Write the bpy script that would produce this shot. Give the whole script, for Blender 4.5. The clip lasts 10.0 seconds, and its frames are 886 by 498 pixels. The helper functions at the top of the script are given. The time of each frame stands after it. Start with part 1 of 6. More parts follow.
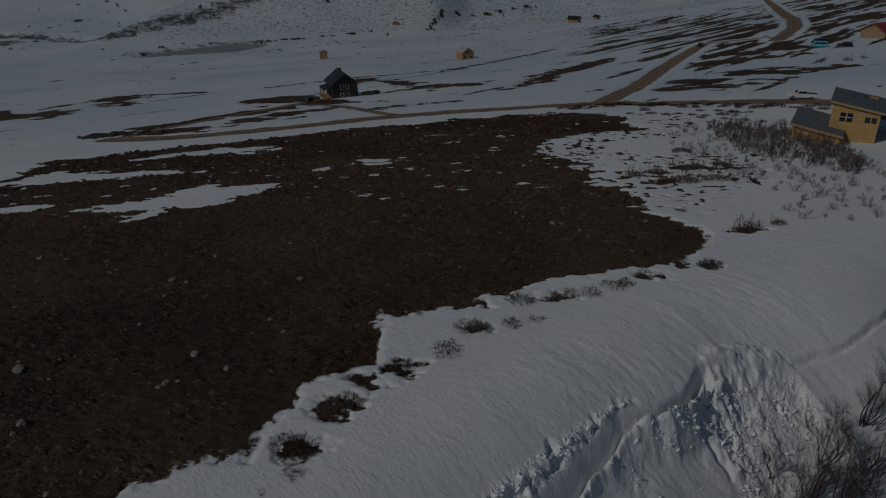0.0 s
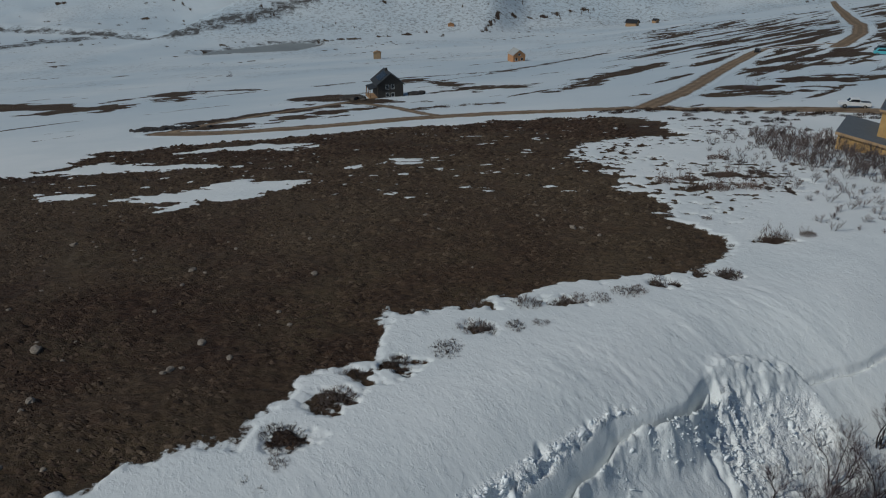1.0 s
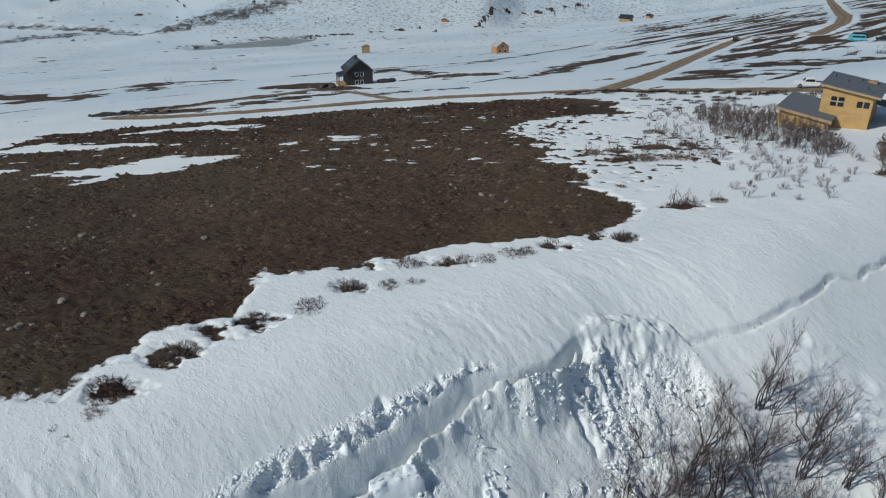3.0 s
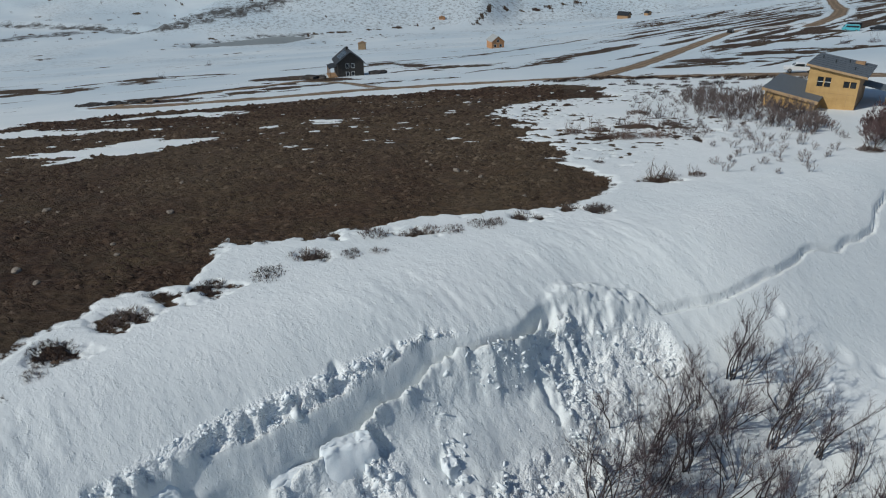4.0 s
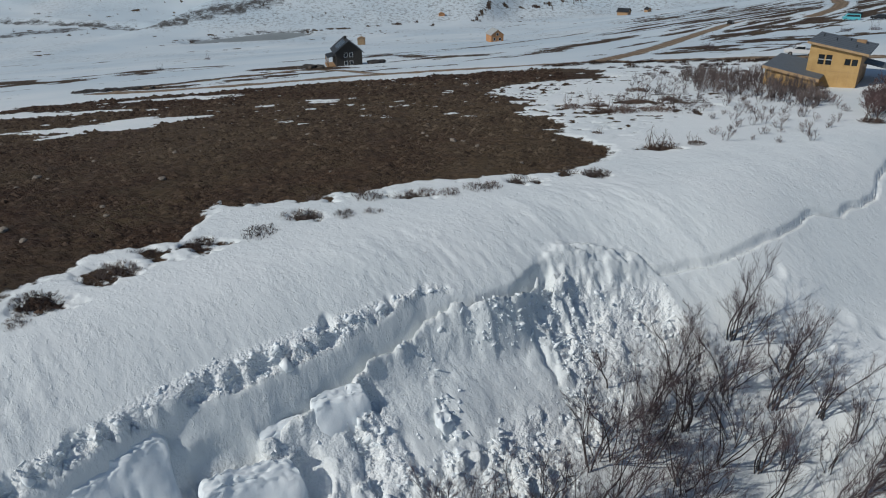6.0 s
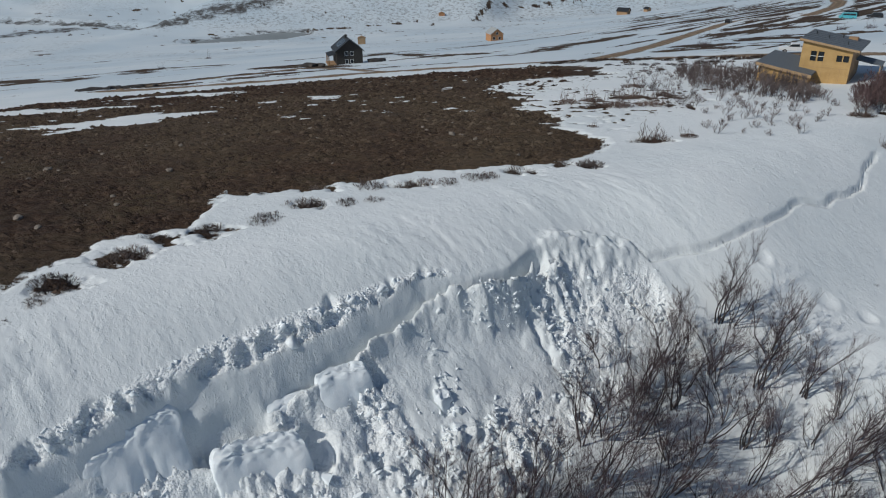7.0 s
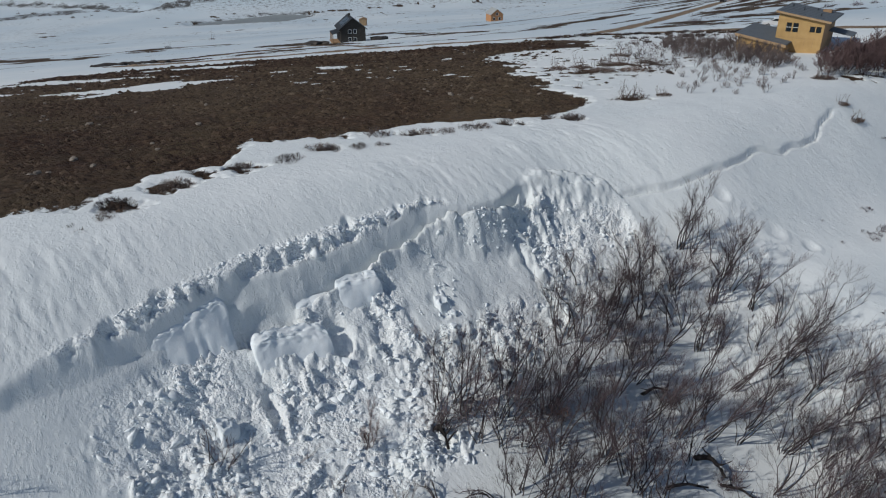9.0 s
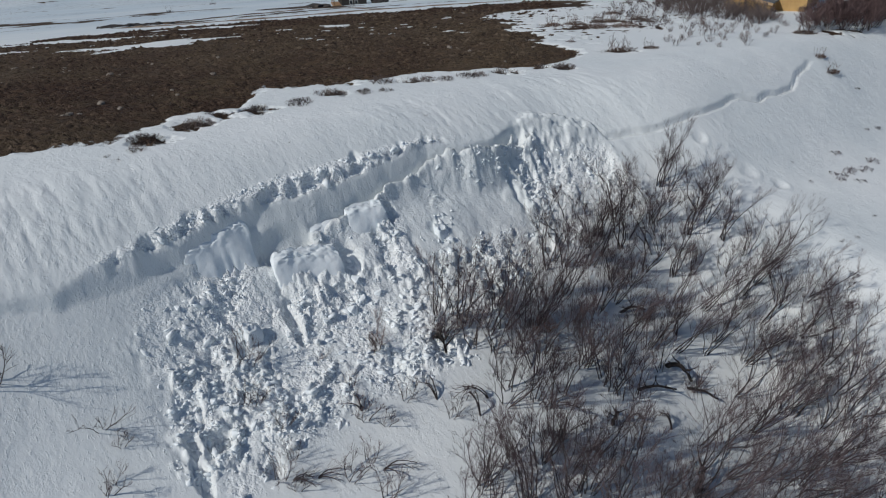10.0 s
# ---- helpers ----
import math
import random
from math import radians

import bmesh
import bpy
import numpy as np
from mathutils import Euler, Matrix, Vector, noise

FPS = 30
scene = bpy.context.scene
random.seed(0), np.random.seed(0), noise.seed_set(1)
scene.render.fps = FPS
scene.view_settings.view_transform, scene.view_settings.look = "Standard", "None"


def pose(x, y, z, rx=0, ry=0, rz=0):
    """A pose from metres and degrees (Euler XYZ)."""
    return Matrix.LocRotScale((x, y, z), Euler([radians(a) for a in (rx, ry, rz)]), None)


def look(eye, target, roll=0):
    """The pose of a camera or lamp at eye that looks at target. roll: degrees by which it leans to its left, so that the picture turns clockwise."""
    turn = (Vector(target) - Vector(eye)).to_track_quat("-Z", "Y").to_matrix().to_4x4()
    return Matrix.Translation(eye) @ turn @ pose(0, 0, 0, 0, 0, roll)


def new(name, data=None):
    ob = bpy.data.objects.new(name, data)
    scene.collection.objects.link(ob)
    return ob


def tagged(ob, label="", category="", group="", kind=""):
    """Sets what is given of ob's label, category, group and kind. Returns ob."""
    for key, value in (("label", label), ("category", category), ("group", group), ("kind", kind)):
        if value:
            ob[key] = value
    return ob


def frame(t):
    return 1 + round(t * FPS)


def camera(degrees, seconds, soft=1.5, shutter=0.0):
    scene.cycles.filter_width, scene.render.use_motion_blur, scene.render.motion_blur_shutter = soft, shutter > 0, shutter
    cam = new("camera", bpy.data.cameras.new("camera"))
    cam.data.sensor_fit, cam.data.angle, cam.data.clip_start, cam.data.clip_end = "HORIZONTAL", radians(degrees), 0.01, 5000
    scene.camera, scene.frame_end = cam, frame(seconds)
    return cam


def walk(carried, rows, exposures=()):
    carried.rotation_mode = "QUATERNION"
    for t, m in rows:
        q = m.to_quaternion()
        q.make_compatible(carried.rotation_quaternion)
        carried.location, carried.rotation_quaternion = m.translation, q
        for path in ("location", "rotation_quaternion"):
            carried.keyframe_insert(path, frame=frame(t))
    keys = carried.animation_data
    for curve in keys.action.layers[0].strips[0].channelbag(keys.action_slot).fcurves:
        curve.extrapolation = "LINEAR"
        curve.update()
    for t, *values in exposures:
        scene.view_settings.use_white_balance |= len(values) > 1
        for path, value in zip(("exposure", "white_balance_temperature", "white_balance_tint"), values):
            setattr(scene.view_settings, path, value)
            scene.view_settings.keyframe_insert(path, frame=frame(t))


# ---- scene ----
cam = camera(64.0, 10.0, 1.1)
PATH = [
    (0, (0.117, -0.088, 19.554), (0.112, 1.731, 18.72), 0.1),
    (0.5, (1.702, -0.122, 19.565), (1.611, 1.694, 18.732), 0.1),
    (1, (3.723, -0.054, 19.439), (3.575, 1.76, 18.609), 0.2),
    (1.5, (5.997, 0.133, 18.806), (5.846, 1.945, 17.975), 0.1),
    (2, (8.663, 0.405, 18.01), (8.511, 2.218, 17.178), 0.1),
    (2.5, (11.536, 0.689, 17.007), (11.383, 2.502, 16.174), 0.2),
    (3, (13.87, 0.96, 15.788), (13.717, 2.772, 14.955), 0.1),
    (4.3, (16.787, 1.475, 12.313), (16.632, 3.286, 11.48), -0.1),
    (4.5, (16.771, 1.53, 11.875), (16.618, 3.341, 11.04), 0.0),
    (5, (16.804, 1.617, 10.662), (16.651, 3.428, 9.828), -0.0),
    (6.5, (17.137, 0.218, 9.936), (16.982, 2.029, 9.101), -0.1),
    (7, (17.3, -1.12, 9.897), (17.145, 0.691, 9.062), -0.1),
    (7.5, (17.488, -2.851, 9.843), (17.333, -1.043, 9.002), -0.1),
    (8, (17.693, -5.005, 9.76), (17.538, -3.204, 8.903), -0.1),
    (8.5, (17.954, -7.495, 9.652), (17.798, -5.7, 8.783), -0.1),
    (9, (18.261, -10.338, 9.572), (18.104, -8.546, 8.699), -0.2),
    (9.5, (18.588, -13.424, 9.476), (18.43, -11.632, 8.601), -0.2),
    (9.9, (18.83, -16.023, 9.275), (18.673, -14.253, 8.358), -0.3),
    (10, (18.942, -16.725, 9.25), (18.787, -14.971, 8.302), -0.2),
]
EXPOSURES = [(0.0, -2.18, 6600, 9), (0.5, -1.33, 6450, 5), (1.0, -0.68, 6380, 3), (1.5, -0.25, 6380, 3), (2.0, 0.00, 6380, 3), (2.5, 0.05, 6380, 3), (3.0, 0.00, 6380, 3),
             (4.5, -0.13, 6380, 3.5), (6.5, -0.17, 6430, 5), (8.0, -0.19, 6430, 5.5), (10.0, -0.20, 6430, 6.5)]
walk(cam, [(t, look(eye, target, roll)) for t, eye, target, roll in PATH], EXPOSURES)

# ---- light ----
SUN_AZ, SUN_EL = radians(-121), radians(38)      # azimuth clockwise from +y
world = bpy.data.worlds.new("sky")
scene.world = world
world.use_nodes = True
wn = world.node_tree.nodes
sky = wn.new("ShaderNodeTexSky")
sky.sky_type, sky.sun_disc = "NISHITA", False
sky.sun_elevation, sky.sun_rotation = SUN_EL, SUN_AZ
sky.altitude = 1800
world.node_tree.links.new(sky.outputs[0], wn["Background"].inputs[0])
wn["Background"].inputs[1].default_value = 0.074
sun_data = bpy.data.lights.new("sun", "SUN")
sun_data.energy, sun_data.angle, sun_data.color = 2.9, radians(0.55), (1.0, 0.955, 0.905)
sun = new("sun", sun_data)
toward = Vector((math.sin(SUN_AZ) * math.cos(SUN_EL), math.cos(SUN_AZ) * math.cos(SUN_EL), math.sin(SUN_EL)))
sun.matrix_world = look(toward * 50, (0, 0, 0))

# ---- materials ----
def material(name, rough=0.8):
    m = bpy.data.materials.new(name)
    m.use_nodes = True
    b = m.node_tree.nodes["Principled BSDF"]
    b.inputs["Roughness"].default_value = rough
    b.inputs["Specular IOR Level"].default_value = 0.3
    return m, m.node_tree, b


def node(t, kind, **inputs):
    n = t.nodes.new(kind)
    for key, value in inputs.items():
        n.inputs[key].default_value = value
    return n


def noise_node(t, scale, detail=4.0, rough=0.55, stretch=None, coords="Object", turn=0.0):
    c = t.nodes.new("ShaderNodeTexCoord")
    n = node(t, "ShaderNodeTexNoise", Scale=scale, Detail=detail, Roughness=rough)
    if stretch:
        mp = t.nodes.new("ShaderNodeMapping")
        mp.vector_type = "TEXTURE"
        mp.inputs["Scale"].default_value = [1 / k for k in stretch]
        mp.inputs["Rotation"].default_value = (0, 0, turn)
        t.links.new(c.outputs[coords], mp.inputs[0])
        t.links.new(mp.outputs[0], n.inputs[0])
    else:
        t.links.new(c.outputs[coords], n.inputs[0])
    return n.outputs["Fac"]


def ramp(t, fac, stops):
    r = t.nodes.new("ShaderNodeValToRGB")
    els = r.color_ramp.elements
    while len(els) < len(stops):
        els.new(0.5)
    for e, (p, c) in zip(els, stops):
        e.position, e.color = p, (*c, 1)
    t.links.new(fac, r.inputs[0])
    return r.outputs[0]


def mix(t, fac, a, b, blend="MIX"):
    n = t.nodes.new("ShaderNodeMix")
    n.data_type, n.blend_type = "RGBA", blend
    for sock, value in ((n.inputs[0], fac), (n.inputs[6], a), (n.inputs[7], b)):
        if isinstance(value, (int, float)):
            sock.default_value = value
        elif isinstance(value, tuple):
            sock.default_value = (*value, 1)
        else:
            t.links.new(value, sock)
    return n.outputs[2]


def maths(t, op, a, b=None, c=None):
    n = t.nodes.new("ShaderNodeMath")
    n.operation = op
    for sock, value in zip(n.inputs, (a, b, c)):
        if value is None:
            continue
        if isinstance(value, (int, float)):
            sock.default_value = value
        else:
            t.links.new(value, sock)
    return n.outputs[0]


def bump(t, b, height, strength=0.4, distance=0.05, base=None):
    n = node(t, "ShaderNodeBump", Strength=strength, Distance=distance)
    t.links.new(height, n.inputs["Height"])
    if base:
        t.links.new(base, n.inputs["Normal"])
    if b:
        t.links.new(n.outputs[0], b.inputs["Normal"])
    return n.outputs[0]


def plain(name, lo, hi, scale=3.0, rough=0.8, relief=0.3, depth=0.02, stretch=None, metallic=0.0):
    """A surface that wanders between two colours at two scales, with fine relief."""
    m, t, b = material(name, rough)
    big = noise_node(t, scale, 5, 0.6, stretch)
    fine = noise_node(t, scale * 9, 3, 0.6, stretch)
    f = maths(t, "ADD", maths(t, "MULTIPLY", big, 0.65), maths(t, "MULTIPLY", fine, 0.35))
    t.links.new(ramp(t, f, [(0.32, lo), (0.68, hi)]), b.inputs["Base Color"])
    b.inputs["Metallic"].default_value = metallic
    if relief:
        bump(t, b, fine, relief, depth)
    return m


def boards(name, lo, hi, pitch=0.2, axis="Z", rough=0.75):
    """Painted or raw boarding: narrow grooves along one axis, with grain."""
    m, t, b = material(name, rough)
    c = t.nodes.new("ShaderNodeTexCoord")
    sep = t.nodes.new("ShaderNodeSeparateXYZ")
    t.links.new(c.outputs["Object"], sep.inputs[0])
    f = maths(t, "FRACT", maths(t, "MULTIPLY", sep.outputs[axis], 1 / pitch))
    groove = maths(t, "LESS_THAN", f, 0.1)
    grain = noise_node(t, 2.2, 5, 0.65)
    col = mix(t, maths(t, "MULTIPLY", groove, 0.55), ramp(t, grain, [(0.3, lo), (0.7, hi)]), tuple(v * 0.45 for v in lo))
    t.links.new(col, b.inputs["Base Color"])
    bump(t, b, maths(t, "SUBTRACT", 1.0, groove), 0.5, 0.02)
    return m


def ground_material():
    m, t, b = material("snowy_ground", 0.85)
    attr = {}
    for key in ("snow", "road", "far_haze", "brush", "grain", "dry"):
        a = t.nodes.new("ShaderNodeAttribute")
        a.attribute_name = key
        attr[key] = a.outputs["Fac"]
    # snow: nearly white, faint tint, wind texture
    fine = noise_node(t, 1.3, 4, 0.55, (0.6, 1, 0.7), turn=radians(-40))
    crumb = ramp(t, noise_node(t, 3.4, 4, 0.65, (0.6, 1, 0.7), turn=radians(-46)), [(0.56, (0, 0, 0)), (0.72, (1, 1, 1))])
    broad = noise_node(t, 0.09, 4, 0.5)
    snow_col = mix(t, ramp(t, broad, [(0.35, (0, 0, 0)), (0.7, (1, 1, 1))]), (0.72, 0.752, 0.762), (0.795, 0.812, 0.815))
    fresh = maths(t, "MINIMUM", maths(t, "MAXIMUM", maths(t, "SUBTRACT", attr["grain"], 1.0), 0.0), 1.0)
    snow_col = mix(t, fresh, snow_col, (0.905, 0.92, 0.925))
    # distance haze and duller far light are painted into the snow colour
    snow_col = mix(t, attr["far_haze"], snow_col, (0.52, 0.60, 0.66))
    grime = ramp(t, noise_node(t, 0.55, 7, 0.7), [(0.55, (0, 0, 0)), (0.8, (1, 1, 1))])
    snow_col = mix(t, maths(t, "MULTIPLY", grime, 0.10), snow_col, (0.62, 0.60, 0.57))
    # bare soil with dead grass
    s1 = noise_node(t, 0.13, 5, 0.6)
    s2 = noise_node(t, 2.6, 7, 0.72, (0.45, 1.0, 1.0))
    s3 = noise_node(t, 9.0, 4, 0.7)
    soil = ramp(t, s2, [(0.32, (0.014, 0.008, 0.007)), (0.45, (0.043, 0.024, 0.016)), (0.58, (0.088, 0.052, 0.035)), (0.72, (0.156, 0.113, 0.085))])
    soil = mix(t, ramp(t, s1, [(0.40, (0, 0, 0)), (0.62, (1, 1, 1))]), soil, mix(t, 0.5, soil, (0.098, 0.078, 0.048)))
    soil = mix(t, maths(t, "MULTIPLY", attr["dry"], 0.45), soil, mix(t, s2, (0.055, 0.038, 0.026), (0.20, 0.148, 0.10)))
    soil = mix(t, 1.0, soil, ramp(t, noise_node(t, 0.035, 4, 0.55), [(0.38, (0.88, 0.84, 0.82)), (0.62, (1.12, 1.10, 1.02))]), "MULTIPLY")
    soil = mix(t, ramp(t, s3, [(0.64, (0, 0, 0)), (0.76, (1, 1, 1))]), soil, (0.20, 0.16, 0.125))
    # packed dirt of the roads
    d1 = noise_node(t, 0.35, 5, 0.65)
    dirt = ramp(t, d1, [(0.3, (0.14, 0.097, 0.062)), (0.55, (0.235, 0.168, 0.11)), (0.75, (0.33, 0.25, 0.175))])
    rut = ramp(t, maths(t, "MULTIPLY", maths(t, "ADD", attr["road"], d1), 0.24), [(0.0, (0.62, 0.58, 0.55)), (0.30, (0.8, 0.78, 0.76)), (0.45, (1.15, 1.13, 1.1)), (0.62, (1.15, 1.13, 1.1)), (0.75, (0.82, 0.8, 0.78)), (1.0, (0.9, 0.88, 0.86))])
    dirt = mix(t, 1.0, dirt, rut, "MULTIPLY")
    edge = maths(t, "SUBTRACT", noise_node(t, 1.6, 6, 0.7), 0.5)
    edge2 = maths(t, "SUBTRACT", noise_node(t, 0.22, 5, 0.6), 0.5)
    wob = maths(t, "ADD", maths(t, "MULTIPLY", edge, 2.0), maths(t, "MULTIPLY", edge2, 1.2))
    wob = maths(t, "MULTIPLY", wob, maths(t, "ADD", 1.0, maths(t, "MULTIPLY", attr["far_haze"], 3.5)))
    snow_f = node(t, "ShaderNodeMapRange", **{"From Min": -0.12, "From Max": 0.12})
    t.links.new(maths(t, "ADD", attr["snow"], wob), snow_f.inputs[0])
    road_f = node(t, "ShaderNodeMapRange", **{"From Min": -0.35, "From Max": 0.35})
    t.links.new(maths(t, "ADD", attr["road"], maths(t, "MULTIPLY", wob, 0.45)), road_f.inputs[0])
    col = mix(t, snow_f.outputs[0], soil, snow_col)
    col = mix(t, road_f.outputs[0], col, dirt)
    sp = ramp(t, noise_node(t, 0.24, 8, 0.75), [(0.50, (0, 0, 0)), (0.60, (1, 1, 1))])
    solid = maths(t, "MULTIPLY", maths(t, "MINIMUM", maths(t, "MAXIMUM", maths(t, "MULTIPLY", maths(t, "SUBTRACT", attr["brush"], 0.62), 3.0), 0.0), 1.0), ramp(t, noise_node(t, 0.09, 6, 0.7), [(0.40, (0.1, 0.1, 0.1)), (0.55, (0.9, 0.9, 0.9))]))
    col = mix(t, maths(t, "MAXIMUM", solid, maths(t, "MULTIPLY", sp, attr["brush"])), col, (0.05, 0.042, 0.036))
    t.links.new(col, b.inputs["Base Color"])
    bare = maths(t, "SUBTRACT", 1.0, snow_f.outputs[0])
    soil_h = maths(t, "MULTIPLY", maths(t, "MULTIPLY", maths(t, "ADD", s2, maths(t, "MULTIPLY", s3, 0.35)), bare), 4.2)
    pits = maths(t, "MULTIPLY", noise_node(t, 3.6, 4, 0.65, (0.6, 1, 0.7), turn=radians(-58)), ramp(t, noise_node(t, 0.3, 4, 0.6), [(0.42, (0.25, 0.25, 0.25)), (0.62, (1, 1, 1))]))
    snow_h = maths(t, "ADD", maths(t, "MULTIPLY", fine, 0.36), maths(t, "ADD", maths(t, "MULTIPLY", crumb, 0.14), maths(t, "MULTIPLY", pits, 0.34)))
    cells = node(t, "ShaderNodeTexVoronoi", Scale=2.6, Randomness=1.0)
    cells2 = node(t, "ShaderNodeTexVoronoi", Scale=6.0, Randomness=1.0)
    for n in (cells, cells2):
        t.links.new(t.nodes.new("ShaderNodeTexCoord").outputs["Object"], n.inputs["Vector"])
    crushed = maths(t, "ADD", maths(t, "MULTIPLY", cells.outputs["Distance"], -0.9), maths(t, "ADD", maths(t, "MULTIPLY", cells2.outputs["Distance"], -0.5), maths(t, "MULTIPLY", noise_node(t, 9.0, 4, 0.7), 0.55)))
    broken = maths(t, "MAXIMUM", maths(t, "SUBTRACT", attr["grain"], 1.0), 0.0)
    h = maths(t, "ADD", soil_h, maths(t, "MULTIPLY", snow_h, maths(t, "MINIMUM", attr["grain"], 1.0)))
    h = maths(t, "ADD", h, maths(t, "MULTIPLY", crushed, broken))
    h = maths(t, "ADD", h, maths(t, "MULTIPLY", snow_f.outputs[0], 0.7))
    bump(t, b, h, 0.6, 0.30)
    b.inputs["Specular IOR Level"].default_value = 0.25
    return m


def simple_snow():
    m, t, b = material("slab_snow", 0.75)
    n1, n2 = noise_node(t, 1.5, 6, 0.6, (1, 1, 0.4)), noise_node(t, 7.0, 5, 0.65)
    t.links.new(ramp(t, n1, [(0.3, (0.82, 0.87, 0.90)), (0.7, (0.90, 0.92, 0.93))]), b.inputs["Base Color"])
    bump(t, b, maths(t, "ADD", n1, maths(t, "MULTIPLY", n2, 0.5)), 0.35, 0.06)
    return m


def bark(name, lo, hi):
    m, t, b = material(name, 0.9)
    r = t.nodes.new("ShaderNodeObjectInfo").outputs["Random"]
    n = noise_node(t, 3.0, 4, 0.6)
    f = maths(t, "ADD", maths(t, "MULTIPLY", n, 0.7), maths(t, "MULTIPLY", r, 0.3))
    t.links.new(ramp(t, f, [(0.3, lo), (0.75, hi)]), b.inputs["Base Color"])
    return m


GROUND = ground_material()
SNOW = simple_snow()
BARK = bark("grey_bark", (0.032, 0.026, 0.026), (0.11, 0.092, 0.09))
TWIG = bark("brown_twigs", (0.052, 0.039, 0.043), (0.16, 0.122, 0.129))
RUST = bark("rust_leaves", (0.10, 0.04, 0.02), (0.22, 0.09, 0.045))
GRASS = bark("dead_grass", (0.026, 0.0175, 0.014), (0.098, 0.066, 0.049))
STONE = plain("pale_stone", (0.15, 0.125, 0.10), (0.33, 0.28, 0.235), 2.0, 0.9)
ROCK = plain("dark_rock", (0.02, 0.018, 0.017), (0.09, 0.08, 0.075), 1.2, 0.9)
GLASS, _t, _b = material("window_glass", 0.06)
_b.inputs["Base Color"].default_value = (0.02, 0.025, 0.03, 1)
_b.inputs["Specular IOR Level"].default_value = 0.6
ICE = plain("grey_ice", (0.20, 0.22, 0.22), (0.30, 0.32, 0.32), 0.02, 0.45, 0)
SCRUBBARK = bark("pale_twigs", (0.085, 0.064, 0.06), (0.22, 0.175, 0.165))
MAT = bark("brown_mat", (0.075, 0.05, 0.040), (0.20, 0.142, 0.118))
REDBARK = bark("red_twigs", (0.07, 0.042, 0.041), (0.185, 0.125, 0.122))
EDGEBARK = bark("grey_twigs", (0.06, 0.046, 0.042), (0.175, 0.138, 0.125))
CHARBARK = bark("dark_bark", (0.012, 0.010, 0.010), (0.05, 0.042, 0.04))

# ---- the land ----
def softplus(t, w):
    return w * np.logaddexp(0, t / w)


def smooth(t, a, b):
    t = np.clip((t - a) / (b - a), 0, 1)
    return t * t * (3 - 2 * t)


def along(x, y):
    """Metres along the brink of the bank."""
    return (x + 9.8) * 0.77 + (y - 35) * 0.64


def across(x, y):
    """Metres out from the brink, down the bank."""
    return (x + 9.8) * 0.64 - (y - 35) * 0.77


def plateau(x, y):
    s = y - 0.63 * x
    z = -10.2 - 0.124 * softplus(s - 69, 16.6) + 0.003 * softplus(s + 180, 20)
    z = z + 0.052 * softplus(x - 46, 15) * smooth(y, 162, 302)
    z = z - 1.1 * np.exp(-(((x - 66) / 13) ** 2 + ((y - 112) / 16) ** 2))
    z = -100 + softplus(z + 100, 9)
    # far hills behind the reservoir
    foot = 850 + 0.3 * (x + 110) + 60 * smooth(x, -20, 40)
    ridge = np.minimum(0.34 * softplus(y - foot, 14), 0.55 * softplus(x + 385, 8))
    west = 0.24 * softplus(y - 960, 40) * smooth(x, -150, -420)
    dam = 6.0 * np.exp(-((y - 846 + 0.16 * (x + 480)) / 13) ** 2) * smooth(x, -380, -400)
    return z + np.maximum(ridge, west) + dam


def bank(x, y):
    u, d = along(x, y), across(x, y)
    east = smooth(u, 34, 50)
    drop = 12.5 - 4.2 * east
    valley = 0.42 * softplus(d - 26.5, 2.5) * (0.6 + 0.6 * smooth(u, 10, 30)) * (1 - 0.6 * east)
    return -drop * smooth((d - 4 - 5 * east) / (24 - 6 * east), 0, 1) - valley + 0.34 * softplus(d - 37, 3) * (1 - east)


def hashed(i, j, k):
    n = (i * 374761393 + j * 668265263 + k * 974711) & 0x7FFFFFFF
    n = ((n ^ (n >> 13)) * 1274126177) & 0x7FFFFFFF
    return ((n ^ (n >> 16)) & 0xFFFF) / 65535.0


def value_noise(x, y, k=0):
    i, j = np.floor(x).astype(np.int64), np.floor(y).astype(np.int64)
    fx, fy = x - i, y - j
    fx, fy = fx * fx * fx * (fx * (fx * 6 - 15) + 10), fy * fy * fy * (fy * (fy * 6 - 15) + 10)
    a, b = hashed(i, j, k), hashed(i + 1, j, k)
    c, d = hashed(i, j + 1, k), hashed(i + 1, j + 1, k)
    return (a + (b - a) * fx) * (1 - fy) + (c + (d - c) * fx) * fy - 0.5


def fbm(x, y, octaves=4, k=0, gain=0.5):
    total, amp = 0.0, 1.0
    for o in range(octaves):
        ca, sa = math.cos(0.7 * o), math.sin(0.7 * o)
        total = total + amp * value_noise(x * ca - y * sa + 17.3 * o, x * sa + y * ca - 5.1 * o, k + o)
        x, y, amp = x * 2.03, y * 2.03, amp * gain
    return total


